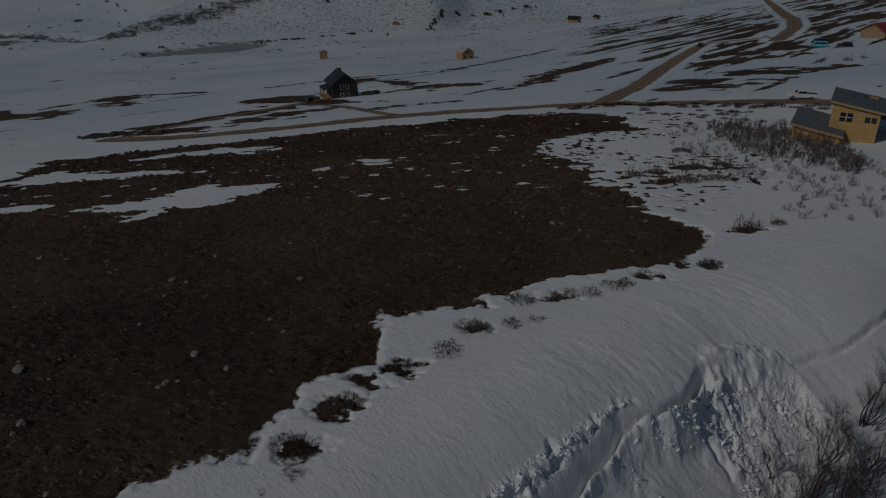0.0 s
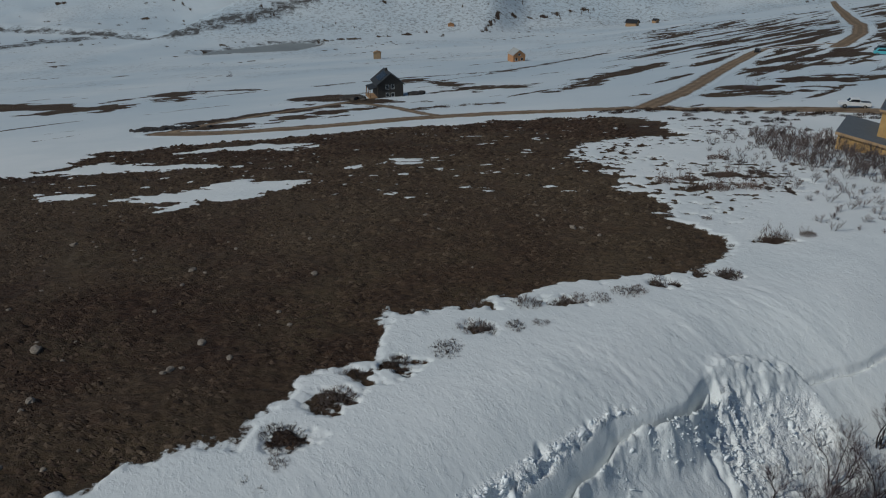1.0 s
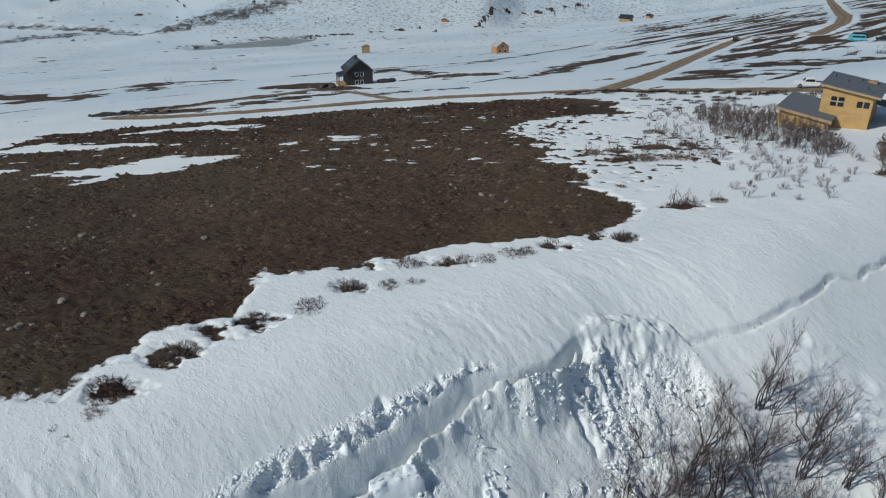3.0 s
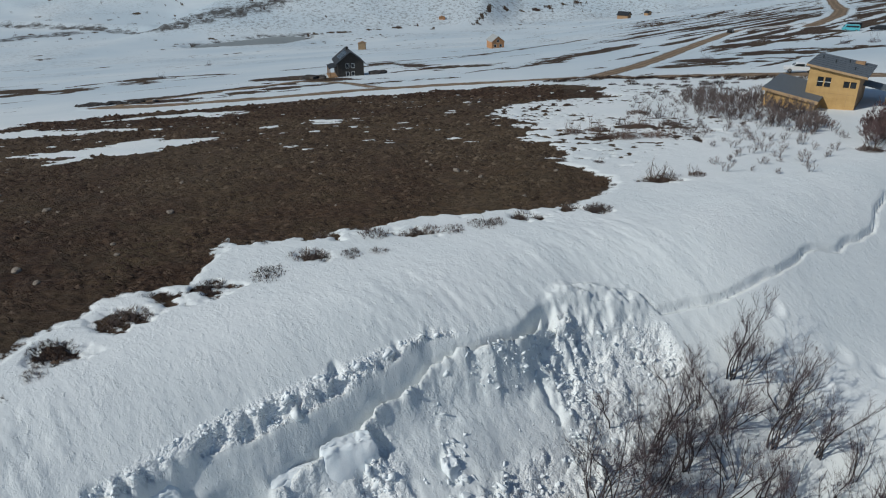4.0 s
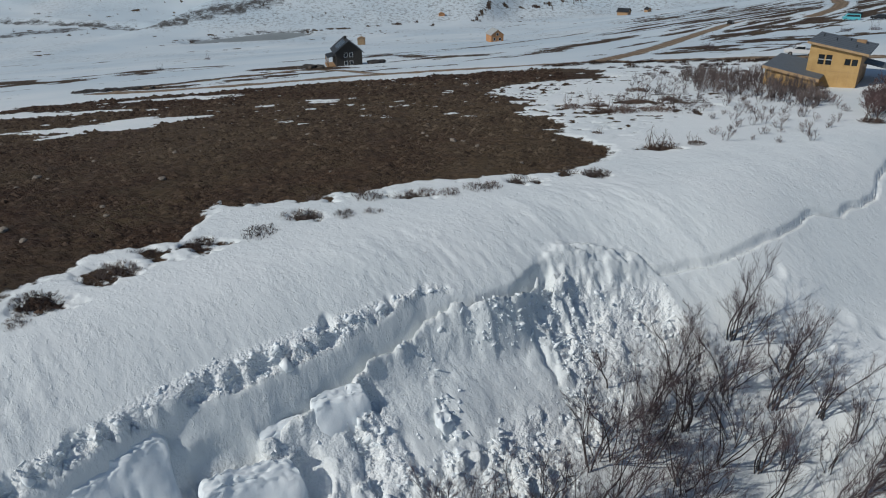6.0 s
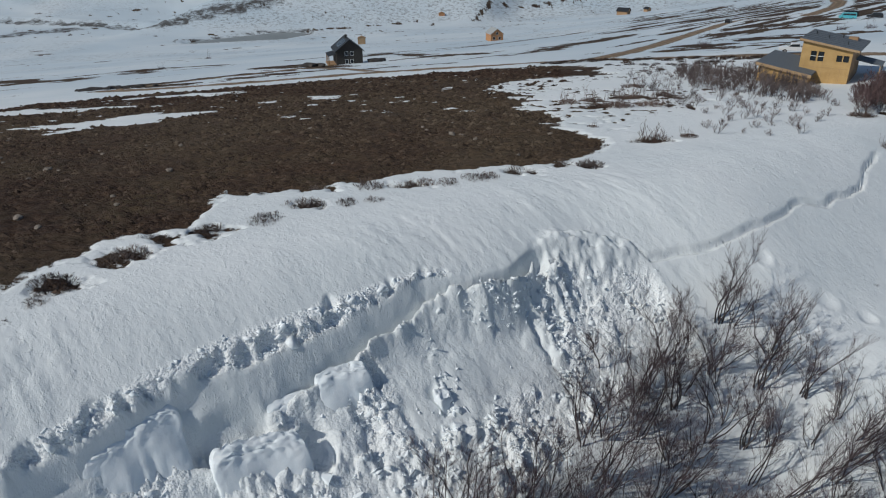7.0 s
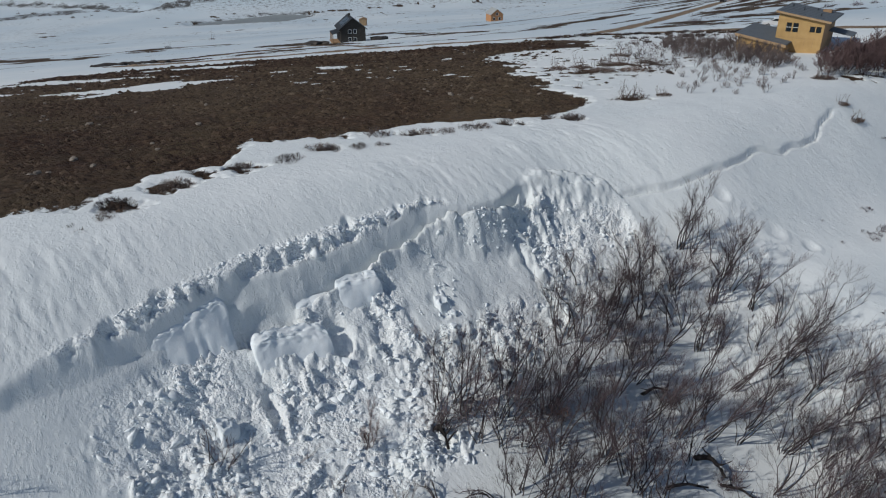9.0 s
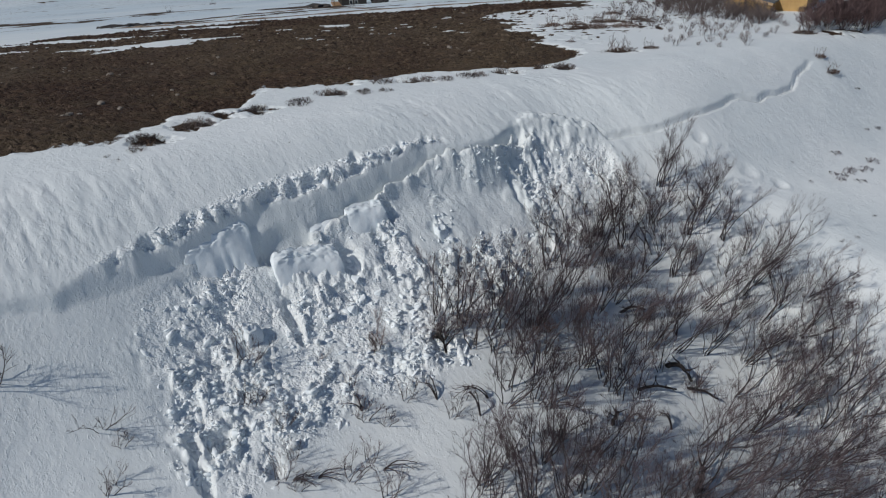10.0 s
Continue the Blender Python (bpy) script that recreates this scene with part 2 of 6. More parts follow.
def clods(x, y, size, k=0):
    """Broken lumps: every cell is a tilted facet of its own height."""
    px, py = x / size, y / size
    i, j = np.floor(px).astype(np.int64), np.floor(py).astype(np.int64)
    best, second, height = np.full(px.shape, 9.0), np.full(px.shape, 9.0), np.zeros(px.shape)
    for di in (-1, 0, 1):
        for dj in (-1, 0, 1):
            a, b = i + di, j + dj
            dx = px - a - hashed(a, b, k + 1)
            dy = py - b - hashed(a, b, k + 2)
            r = np.hypot(dx, dy)
            f = hashed(a, b, k + 3) + 1.9 * (dx * (hashed(a, b, k + 4) - 0.5) + dy * (hashed(a, b, k + 5) - 0.5))
            second = np.where(r < best, best, np.minimum(second, r))
            height = np.where(r < best, f, height)
            best = np.minimum(best, r)
    return height * (0.62 + 0.38 * smooth(second - best, 0.0, 0.10))


def distance_to(x, y, line, closed=True):
    """Distance to a line in plan, and whether inside it."""
    near, inside = np.full(x.shape, 1e9), np.zeros(x.shape, bool)
    pts = line + line[:1] if closed else line
    for (ax, ay), (bx, by) in zip(pts, pts[1:]):
        vx, vy = bx - ax, by - ay
        f = np.clip(((x - ax) * vx + (y - ay) * vy) / (vx * vx + vy * vy + 1e-9), 0, 1)
        near = np.minimum(near, np.hypot(x - ax - f * vx, y - ay - f * vy))
        if closed and ay != by:
            inside ^= ((ay > y) != (by > y)) & (x < vx * (y - ay) / vy + ax)
    return near, inside


def signed(x, y, line):
    near, inside = distance_to(x, y, line)
    return np.where(inside, near, -near)


FIELD = [(-80, 8), (-34, 22), (-20, 29.5), (-18, 31.5), (-15.5, 32.8), (-12.3, 33.7), (-12.1, 35.7), (-10.4, 39), (-10.4, 41.5), (-8, 42.6), (-5.6, 43.8),
         (-5.4, 47.3), (-5.5, 52.6), (-3, 51.5), (0, 53.8), (4.7, 55.5), (10, 58.3), (17, 60.6), (21, 61), (24.7, 63.5), (27, 67), (27, 70), (25.2, 73.4),
         (24, 79), (23, 84), (20.5, 88), (19, 97), (15.4, 108), (18, 119), (24, 124), (36, 124), (33, 145), (18, 152.5), (-16.6, 151.5), (-40, 143.5), (-63, 140),
         (-79, 135), (-76, 120), (-80, 111), (-120, 100)]
PATCHES = [[(-48.3, 90.5), (-38, 83.3), (-31.5, 86.4), (-27, 91.8), (-25, 96.6), (-34, 100.5), (-37.4, 98), (-41.4, 91.4)],
           [(-19.2, 106), (-11.2, 106.7), (-8, 110), (-12.7, 111.8)],
           [(-62.4, 89), (-56, 92), (-59.6, 94), (-63.4, 92)],
           [(-57, 127.3), (-44.4, 129.3), (-33.4, 129.4), (-37, 134), (-50, 133.2), (-59, 131.5)],
           [(-80, 106), (-74, 111), (-60, 111), (-38, 110), (-49, 115.6), (-69, 118.7), (-80, 113.6)]]
ROAD = [(-78, 161), (-66, 157), (-56, 155.5), (-44, 157), (-31, 160), (-18, 164), (-5, 165.8), (8, 165.5), (21, 164), (34, 162), (45, 156), (56, 151.5), (70, 145), (90, 133), (140, 100)]
ROAD_UP = [(36, 162), (42, 175), (53, 195), (69, 231), (86, 266), (104, 300), (112, 315), (121, 314), (140, 300)]
ROAD_HILL = [(130, 287), (164, 346), (195, 415), (212, 460), (240, 530), (281, 637), (430, 1013)]
HOUSE_TRACK = [(-12, 168), (-28, 196), (-40, 212)]
YARD_TRACK = [(-77, 162), (-72, 176), (-63, 191), (-53, 203), (-44, 215)]
# bare ground that the snow has left: from, to, half width
BARE = [((-225, 292), (-133, 238), 9), ((-140, 300), (-120, 264), 7), ((-154, 272), (-140, 310), 2.5), ((-140, 310), (-100, 296), 3), ((-58, 236), (-28, 206), 6), ((-76, 180), (-52, 205), 5),
        ((-70, 168), (-44, 183), 5), ((-44, 190), (-30, 197), 3), ((-40, 278), (-35, 303), 3), ((-35, 303), (-16, 268), 4), ((-16, 268), (-6, 243), 4), ((-6, 243), (-18, 235), 3), ((-3, 228), (9, 236), 6),
        ((-75, 293), (-37, 320), 2), ((-37, 320), (3, 322), 2), ((3, 322), (60, 413), 2.5), ((60, 192), (104, 210), 9.5), ((55, 181), (68, 184), 4), ((92, 262), (124, 258), 5), ((84, 240), (118, 236), 3),
        ((-200, 798), (-88, 857), 3), ((-25, 868), (0, 950), 2.2), ((0, 950), (130, 1034), 2.4),
        ((30, 250), (70, 300), 3), ((20, 215), (34, 232), 2.5), ((-20, 186), (2, 190), 2)]
BRUSH_LINES = [([(-640, 852), (-598, 847), (-533, 836), (-458, 827), (-371, 789)], 8, 1.3), ([(-361, 796), (-343, 817), (-301, 849), (-269, 879), (-230, 930)], 13, 1.4),
               ([(-560, 705), (-525, 740), (-506, 771), (-477, 800)], 14, 1.4), ([(-301, 725), (-250, 790), (-205, 802), (-190, 772)], 5, 1.1), ([(-190, 772), (-60, 800), (60, 850)], 4, 0.7)]
LAKE = [(-302, 715), (-281, 747), (-235, 796), (-206, 797), (-197, 776), (-214, 725), (-269, 714), (-293, 701)]
CROWN_U = [-14, -12.5, -9.6, -8, -7, -4, 0, 4, 7, 10, 14.6, 18, 21.2, 22.4, 23.2, 25.0, 27.0, 28.4, 29.6, 30.6, 33, 36.9, 37.9, 38.8, 45, 50.5, 61, 67, 71.5, 76]
CROWN_D = [13.6, 13.5, 13.6, 13.3, 12.8, 12.3, 11.3, 10.6, 10.25, 10.05, 9.8, 9.75, 9.75, 10.1, 10.6, 11.0, 11.0, 10.6, 10.2, 9.9, 9.9, 10.7, 11.6, 13.7, 15.8, 15.9, 15.9, 15.7, 14.1, 13.2]
# foot of the crown face, how far the crumbled rim steps down before it, and how deep the slab has gone
FOOT_U = [-14, -12.5, -9.6, -8, -6.5, -4.5, -2, 0, 3.3, 4.3, 5.3, 8, 11.2, 14.1, 17.4, 20.6, 22.5, 24, 27, 29.6, 31, 38.8]
FOOT_D = [13.8, 13.8, 14.1, 13.9, 13.75, 13.5, 12.9, 12.3, 11.6, 11.6, 12.0, 12.35, 12.0, 11.6, 10.95, 10.45, 10.6, 11.2, 11.35, 10.7, 10.6, 14.0]
FACE_WIDE = [0.3, 0.3, 0.5, 0.7, 0.85, 0.9, 0.7, 0.35, 0.35, 0.5, 0.85, 1.1, 0.95, 0.8, 0.65, 0.6, 0.4, 0.3, 0.3, 0.3, 0.4, 0.3]
FACE_DROP = [0.3, 0.5, 0.7, 0.8, 0.85, 0.9, 1.1, 1.15, 1.15, 1.15, 1.15, 1.15, 1.15, 1.0, 0.75, 0.6, 0.35, 0.25, 0.55, 1.1, 0.4, 0.3]
STEP_DOWN = [0, 0, 0.05, 0.1, 0.3, 0.45, 0.5, 0.5, 0.5, 0.5, 0.6, 0.6, 0.55, 0.5, 0.3, 0.2, 0.15, 0.05, 0.05, 0.1, 0.2, 0.1]
SLAB_U = [-15, -12.5, -9.6, -7, -4, 0, 4, 10, 15, 20, 24, 30, 33, 37, 38.6]
SLAB_DEEP = [0.2, 0.55, 0.8, 1.1, 1.7, 2.4, 2.65, 2.5, 2.1, 1.9, 2.0, 2.0, 1.6, 1.1, 0.8]

MELT = [(-9.3, 34.4, 0.5), (-7.6, 38.0, 0.75), (-6.6, 39.1, 0.9), (-3.1, 43.2, 1.1), (-5.7, 42.1, 0.7), (-4.7, 41.0, 0.4), (2.2, 48.9, 0.7), (10.2, 54.1, 0.8), (19.0, 58.3, 0.9), (23.0, 60.6, 0.9),
        (25.2, 60.3, 0.7), (2.2, 53.3, 1.0), (32.0, 69.5, 1.0), (30.4, 87.8, 1.4), (35.6, 87.9, 1.2), (25.8, 91.0, 0.9), (29, 92, 1.0), (34.3, 93.8, 1.0), (58.5, 81.8, 1.8), (61, 83, 1.8), (63.5, 84, 1.6)]


def dry_grass(x, y):
    """How far the bare field is covered by pale dead grass instead of dark soil."""
    return np.clip(0.95 * np.exp(-((x - 0) / 34) ** 2 - ((y - 88) / 30) ** 2) + 0.55 * smooth(fbm(x / 16, y / 12, 3, 111), 0.0, 0.3), 0, 1)


def snow_depth(x, y):
    """Signed metres to the nearest edge of the snow cover: above zero lies snow."""
    s = -signed(x, y, FIELD)
    for p in PATCHES:
        s = np.maximum(s, signed(x, y, p) + 0.1 + 4.0 * fbm(x / 5, y / 2.6, 4, 14, 0.6))
    for a, b, r in MELT:
        s = np.minimum(s, np.hypot((x - a) * 0.82, (y - b) * 1.3) - r * (0.66 + 1.3 * fbm(x / 0.8, y / 0.6, 3, 16)))
    s = s - 0.55 * smooth(y, 75, 60) + (1.5 * fbm(x / 3.5, y / 3.5, 3, 13) + 0.9 * fbm(x / 0.9, y / 0.9, 2, 15)) * smooth(y, 75, 60)
    s = s + (3.4 * fbm(x / 7, y / 4, 4, 17, 0.65) + 1.7 * fbm(x / 2.2, y / 0.9, 3, 18, 0.6)) * smooth(y, 62, 80)
    # speckled melt edge towards the shrubs
    speck = smooth(along(x, y), 50, 58) * smooth(across(x, y), -3, -10) * smooth(across(x, y), -52, -42) * smooth(s, 16, 8)
    s = np.where(speck > 0, np.minimum(s, (0.20 + 0.5 * (1 - speck) - fbm(x / 1.0, y / 0.75, 3, 5)) * 4), s)
    s = np.where((s < -0.5) & (y > 85), np.maximum(s, (fbm(x / 2.6, y / 1.3, 3, 19) - 0.50) * 5), s)
    if float(np.max(y)) < 158:
        return s
    # far slopes: bare strips that follow the contours
    ca, sa = math.cos(radians(47)), math.sin(radians(47))
    p, q = x * ca + y * sa, -x * sa + y * ca
    q = q + 5 * fbm(p / 60, q / 40, 2, 35)
    strips = fbm(p / 45, q / 5.5, 4, 31, 0.55) + 0.32 * fbm(p / 10, q / 2.4, 3, 41)
    slope_part = smooth(x - 0.22 * y, -45, 10) * smooth(y, 190, 240) * smooth(y, 900, 600)
    s_far = (0.55 - 0.52 * slope_part - strips) * 14
    for (ax, ay), (bx, by), half in BARE:
        m = (x > min(ax, bx) - 30) & (x < max(ax, bx) + 30) & (y > min(ay, by) - 30) & (y < max(ay, by) + 30)
        if m.any():
            xm, ym = x[m], y[m]
            near, _ = distance_to(xm, ym, [(ax, ay), (bx, by)], False)
            s_far[m] = np.minimum(s_far[m], near - half * (1 + 2.2 * fbm(xm / (2.2 * half), ym / (1.6 * half), 4, 47, 0.65)))
    far = smooth(y, 158, 172)
    s = np.where(y > 158, np.minimum(s + 50 * far, s_far), s)
    return s


def ground_z(x, y, detail=True):
    x, y = np.asarray(x, float), np.asarray(y, float)
    z = plateau(x, y) + bank(x, y)
    if not detail:
        return z
    u, d = along(x, y), across(x, y)
    near = (np.abs(u - 30) < 75) & (np.abs(d - 10) < 60)
    c = d - np.interp(u, CROWN_U, CROWN_D) - 0.6 * fbm(u / 4, 0 * u, 3, 4) * smooth(u, 40, 36)
    gone = smooth(u, -18, -14) * smooth(u, 38.8, 37.6)
    off_wall = 1 - smooth(c, -0.1, 0.3) * gone
    # wind shapes and crust on the bank, drawn out down the slope
    fall = u - 0.12 * d
    calm = smooth(u, 60, 38)
    patchy = 0.3 + 0.7 * smooth(fbm(u / 7, d / 6, 3, 22), -0.12, 0.16)
    z = z + near * calm * off_wall * smooth(d, 1, 6) * patchy * (0.075 * fbm(fall / 1.7, d / 5, 3, 21) + 0.06 * fbm(fall / 0.5, d / 1.3, 3, 25, 0.65))
    z = z + near * off_wall * smooth(d, 0, 6) * 0.12 * fbm(u / 6, d / 6, 3, 27)
    sag = smooth(u, 4, -3) * smooth(u, -16, -8) * smooth(d, 4, 7) * smooth(d, 13, 10)
    z = z + near * sag * 0.22 * np.abs(fbm(fall / 1.3, d / 3.5, 3, 29))
    # the slab that has slid out: a crumbled rim, the smooth face under it, its bed, and the rubble on that
    foot = np.interp(u, FOOT_U, FOOT_D) + 0.14 * fbm(u / 1.6, 0 * u, 3, 30)
    lumps = np.zeros(x.shape)
    fine = np.zeros(x.shape)
    on = near & (gone > 0) & (c > -1.2) & (d < 30)
    if on.any():
        uu, dd = u[on], d[on]
        lumps[on] = (0.55 * clods(uu + 0.35 * dd, dd, 1.5, 100) + 0.40 * clods(uu - 0.4 * dd, dd, 0.8, 200) + 0.14 * clods(uu + 0.6 * dd, dd, 0.42, 250) + 0.8 * fbm(uu / 2.2, dd / 2.6, 4, 300, 0.55) - 0.5)
        fine[on] = 0.16 * fbm(uu / 0.4, dd / 0.4, 3, 400, 0.6)
    deep = np.interp(u, SLAB_U, SLAB_DEEP) * (1 - 0.75 * smooth(d, 17, 25))
    step = np.minimum(np.interp(u, FOOT_U, STEP_DOWN), deep)
    jag = np.zeros(x.shape)
    jag[on] = (1.0 * fbm(u[on] / 1.8, d[on] / 2.5, 3, 500, 0.6) + 0.25 * clods(u[on], d[on], 0.8, 600) - 0.12) * smooth(u[on], 25, 21) * smooth(u[on], -9, -5)
    z = z - gone * step * smooth(c + jag, -0.15, 0.4)
    broad = np.interp(u, FOOT_U, FACE_WIDE)
    face = np.clip((d - foot + broad) / broad, 0, 1)
    fall_face = np.minimum(deep - step, np.interp(u, FOOT_U, FACE_DROP))
    z = z - gone * fall_face * (0.25 * smooth(face, 0, 1) + 0.75 * face)
    z = z - gone * (deep - step - fall_face) * smooth(d - foot, 0.1, 1.0 + 1.2 * smooth(u, 8, 14))
    rim = smooth(c + jag, -0.1, 0.2) * (1 - smooth(d - foot + broad, -0.2, 0.02)) * gone * smooth(u, 24, 21.5) * smooth(u, -9, -6)
    z = z + rim * (0.55 * lumps + 1.3 * fine)
    # a dark slit along the foot of the face
    slit_at = d - foot - 0.22 - 0.18 * fbm(u / 1.1, 0 * u, 2, 78)
    along_slit = np.interp(u, [6.5, 8, 10, 12, 18, 22, 24, 29, 31], [0, 0.2, 1, 0.6, 1, 0.7, 1, 1, 0])
    z = z - gone * 1.2 * np.exp(-(slit_at / 0.2) ** 2) * along_slit
    z = z + gone * 0.55 * np.exp(-((slit_at - 0.5) / 0.3) ** 2) * along_slit * (0.8 + 0.8 * lumps)
    debris = gone * smooth(d - foot, 0.25, 1.1)
    toe = np.interp(u, [-9, -6.5, -3.7, 0, 5, 11, 16, 22, 28, 34, 38.5], [15, 24.5, 26.8, 25.2, 24.4, 24.6, 23.6, 20.8, 19.5, 19, 17])
    bed = smooth(u, 14.5, 16.5) * smooth(u, 29.5, 26.5) * smooth(d, 17.6 + 0.6 * np.sin(u * 1.7), 16.2)
    spine = np.exp(-((u - 18.9 + 0.12 * (d - 13)) / 0.75) ** 2) * smooth(d, 17, 15.5)
    side = np.interp(d, [13, 15.5, 17.3, 19.5, 22, 25], [-4.0, -5.0, -6.8, -5.2, -5.6, -6.8]) + 2.2 * fbm(d / 1.8, u / 4, 3, 52)
    reach = debris * smooth(d, toe + 1.4, toe - 1.0) * smooth(u - side, -0.8, 0.8)
    rough = reach * (1 - 0.97 * bed * (1 - 0.8 * spine))
    # smooth windows of unbroken snow inside the debris
    for a, b, ru, rd in ((3.1, 14.6, 1.2, 1.5), (2.9, 19.5, 0.8, 2.2), (8.6, 18.4, 1.6, 1.0), (-1.2, 17.0, 0.9, 0.9)):
        rough = rough * (0.2 + 0.8 * smooth(((u - a) / ru) ** 2 + ((d - b) / rd) ** 2, 0.6, 1.3))
    patch = 0.25 + 0.75 * smooth(fbm(u / 2.0 + 0.15 * d, d / 3.4, 3, 55), -0.16, 0.10)
    ramp_up = 1 - 0.35 * smooth(u, 27, 31) + 0.45 * smooth(u, 10, 13) * smooth(u, 25, 22) * smooth(d, 16.5, 18)
    z = z + rough * patch * ramp_up * (0.62 * lumps + 1.3 * fine + 0.05)
    # flow lines on the bed and on the flank beside it
    lines = u - 0.25 * d - 0.03 * (d - 13) ** 2
    z = z + debris * bed * (0.075 * fbm(lines / 0.9, d / 6, 4, 61, 0.6) + 0.05 * fine + 0.16 * smooth(fbm(u / 3, d / 3, 2, 62), 0.0, 0.3))
    flank = debris * smooth(u, 26.5, 28) * smooth(u, 38.5, 36) * smooth(d, 19, 16)
    z = z + flank * (0.11 * fbm((u - 0.12 * d) / 1.0, d / 1.6, 4, 63, 0.6) + 0.35 * smooth(fbm(u / 1.5, d / 1.8, 3, 64), 0.0, 0.25) * (0.3 + lumps))
    streaks = debris * smooth(u, 9, 11) * smooth(u, 16.5, 15) * smooth(d, 12.6, 13.6) * smooth(d, 18.5, 16.5)
    z = z + streaks * 0.28 * fbm((u - 0.1 * d) / 0.7, d / 2.0, 3, 65, 0.6)
    # cracks across the bed
    for at, wide, low, d0, d1 in ((27.6, 0.22, 0.45, 12.2, 16.2), (18.5, 0.35, 0.45, 14.2, 16.4), (16.2, 0.3, 0.25, 14.5, 17)):
        off = (u - at + 0.12 * (d - 13.4) - 0.8 * fbm(d / 1.6, 0 * d + at, 3, 66)) / wide
        z = z - low * np.exp(-off ** 2) * smooth(d, d0, d0 + 0.6) * smooth(d, d1, d1 - 0.6)
    # hollows: the pit between the two big slabs, shadowed ends, holes near the toe
    for a, b, ru, rd, low in ((5.9, 13.0, 2.2, 0.95, 0.9), (10.3, 14.7, 0.9, 1.3, 0.7), (14.9, 12.9, 0.7, 0.6, 0.7), (4.2, 17.6, 0.45, 1.6, 0.7), (-3.6, 23.6, 0.9, 0.8, 0.8), (-5.2, 23.4, 0.45, 0.7, 0.6), (-5.4, 25.4, 0.5, 1.4, 0.5), (-1.4, 26.6, 0.6, 0.6, 0.5)):
        z = z - low * smooth(((u - a) / ru) ** 2 + ((d - b) / rd) ** 2, 1.2, 0.7)
    # crest of rubble in front of the slot, and the shattered hump at the far end
    crest = smooth(u, 19, 22) * smooth(u, 33, 30) * smooth(d - foot, 0.35, 0.75) * smooth(d - foot, 2.6, 1.2)
    z = z + crest * (0.3 + 0.45 * smooth(u, 29, 25) + 0.6 * lumps + 1.3 * fine)
    hump = smooth(u, 29.2, 31) * smooth(u, 39.3, 37.3) * smooth(c + 0.5 * fbm(u / 1.2, d / 1.2, 3, 580), -0.4, 0.7) * smooth(d, 15.5, 12.5)
    z = z + hump * (0.4 + 0.5 * lumps + 1.2 * fine)
    # the open crack beyond the slab
    crack = smooth(u, 37.5, 39) * smooth(u, 74, 71)
    wide = 0.12 + 0.1 * np.abs(fbm(u / 4, 0 * u, 2, 71))
    cc = d - np.interp(u, CROWN_U, CROWN_D) - (0.9 * fbm(u / 4, 0 * u, 2, 73) + 0.06 * fbm(u / 0.9, 0 * u, 2, 74)) * smooth(u, 38, 42)
    z = z - crack * 0.6 * np.exp(-((cc - 0.1) / wide) ** 2) - crack * 0.2 * smooth(cc, 0.0, 0.3) * smooth(cc, 5, 0.6)
    # scoops below the crack
    for a, b, r in ((49.6, 22.6, 1.5), (46.2, 23.6, 1.1), (47.5, 18.0, 1.2), (51.5, 25.0, 1.2)):
        q = np.hypot(u - a, d - b)
        z = z + 0.10 * smooth(q, r, r * 0.75) * smooth(d - b, 0.0, 0.8) - 0.20 * smooth(q, r * 0.8, 0.2)
    # lie of the snow on the field, tussocks on bare soil, banks beside the roads
    s = snow_depth(x, y)
    z = z + (0.28 - 0.18 * smooth(y, 65, 85)) * smooth(s, -0.3, 0.9) * smooth(y, 400, 200)
    z = z + smooth(s, 0.2, -0.4) * smooth(y, 220, 120) * (0.30 * fbm(x / 1.1, y / 0.7, 3, 81, 0.6) + 0.45 * fbm(x / 9, y / 7, 2, 85))
    z = z + 0.22 * fbm(x / 25, y / 25, 3, 91) * smooth(y, 60, 140)
    for line, half in ((ROAD, 2.9), (ROAD_UP, 3.4), (ROAD_HILL, 4.5)):
        near_road = (x > line[0][0] - 40) & (y > 90) & (y < 620)
        if not near_road.any():
            continue
        r = np.full(x.shape, 99.0)
        r[near_road], _ = distance_to(x[near_road], y[near_road], line, False)
        z = z - 0.05 * smooth(r, half + 0.6, half - 0.6) + 0.16 * np.exp(-((r - half - 1.4) / 0.9) ** 2) * (1 + 1.2 * fbm(x / 3, y / 3, 2, 95))
    # bed of the frozen reservoir, far hillside roughness
    if float(np.max(y)) < 250:
        return z
    pond = signed(x, y, LAKE)
    z = z - (z + 100.6) * smooth(pond, -12, 0)
    z = z + (1.2 + 3 * smooth(y, 850, 950)) * fbm(x / 90, y / 90, 4, 97) * smooth(y, 250, 600) * smooth(pond, 5, -40)
    return z


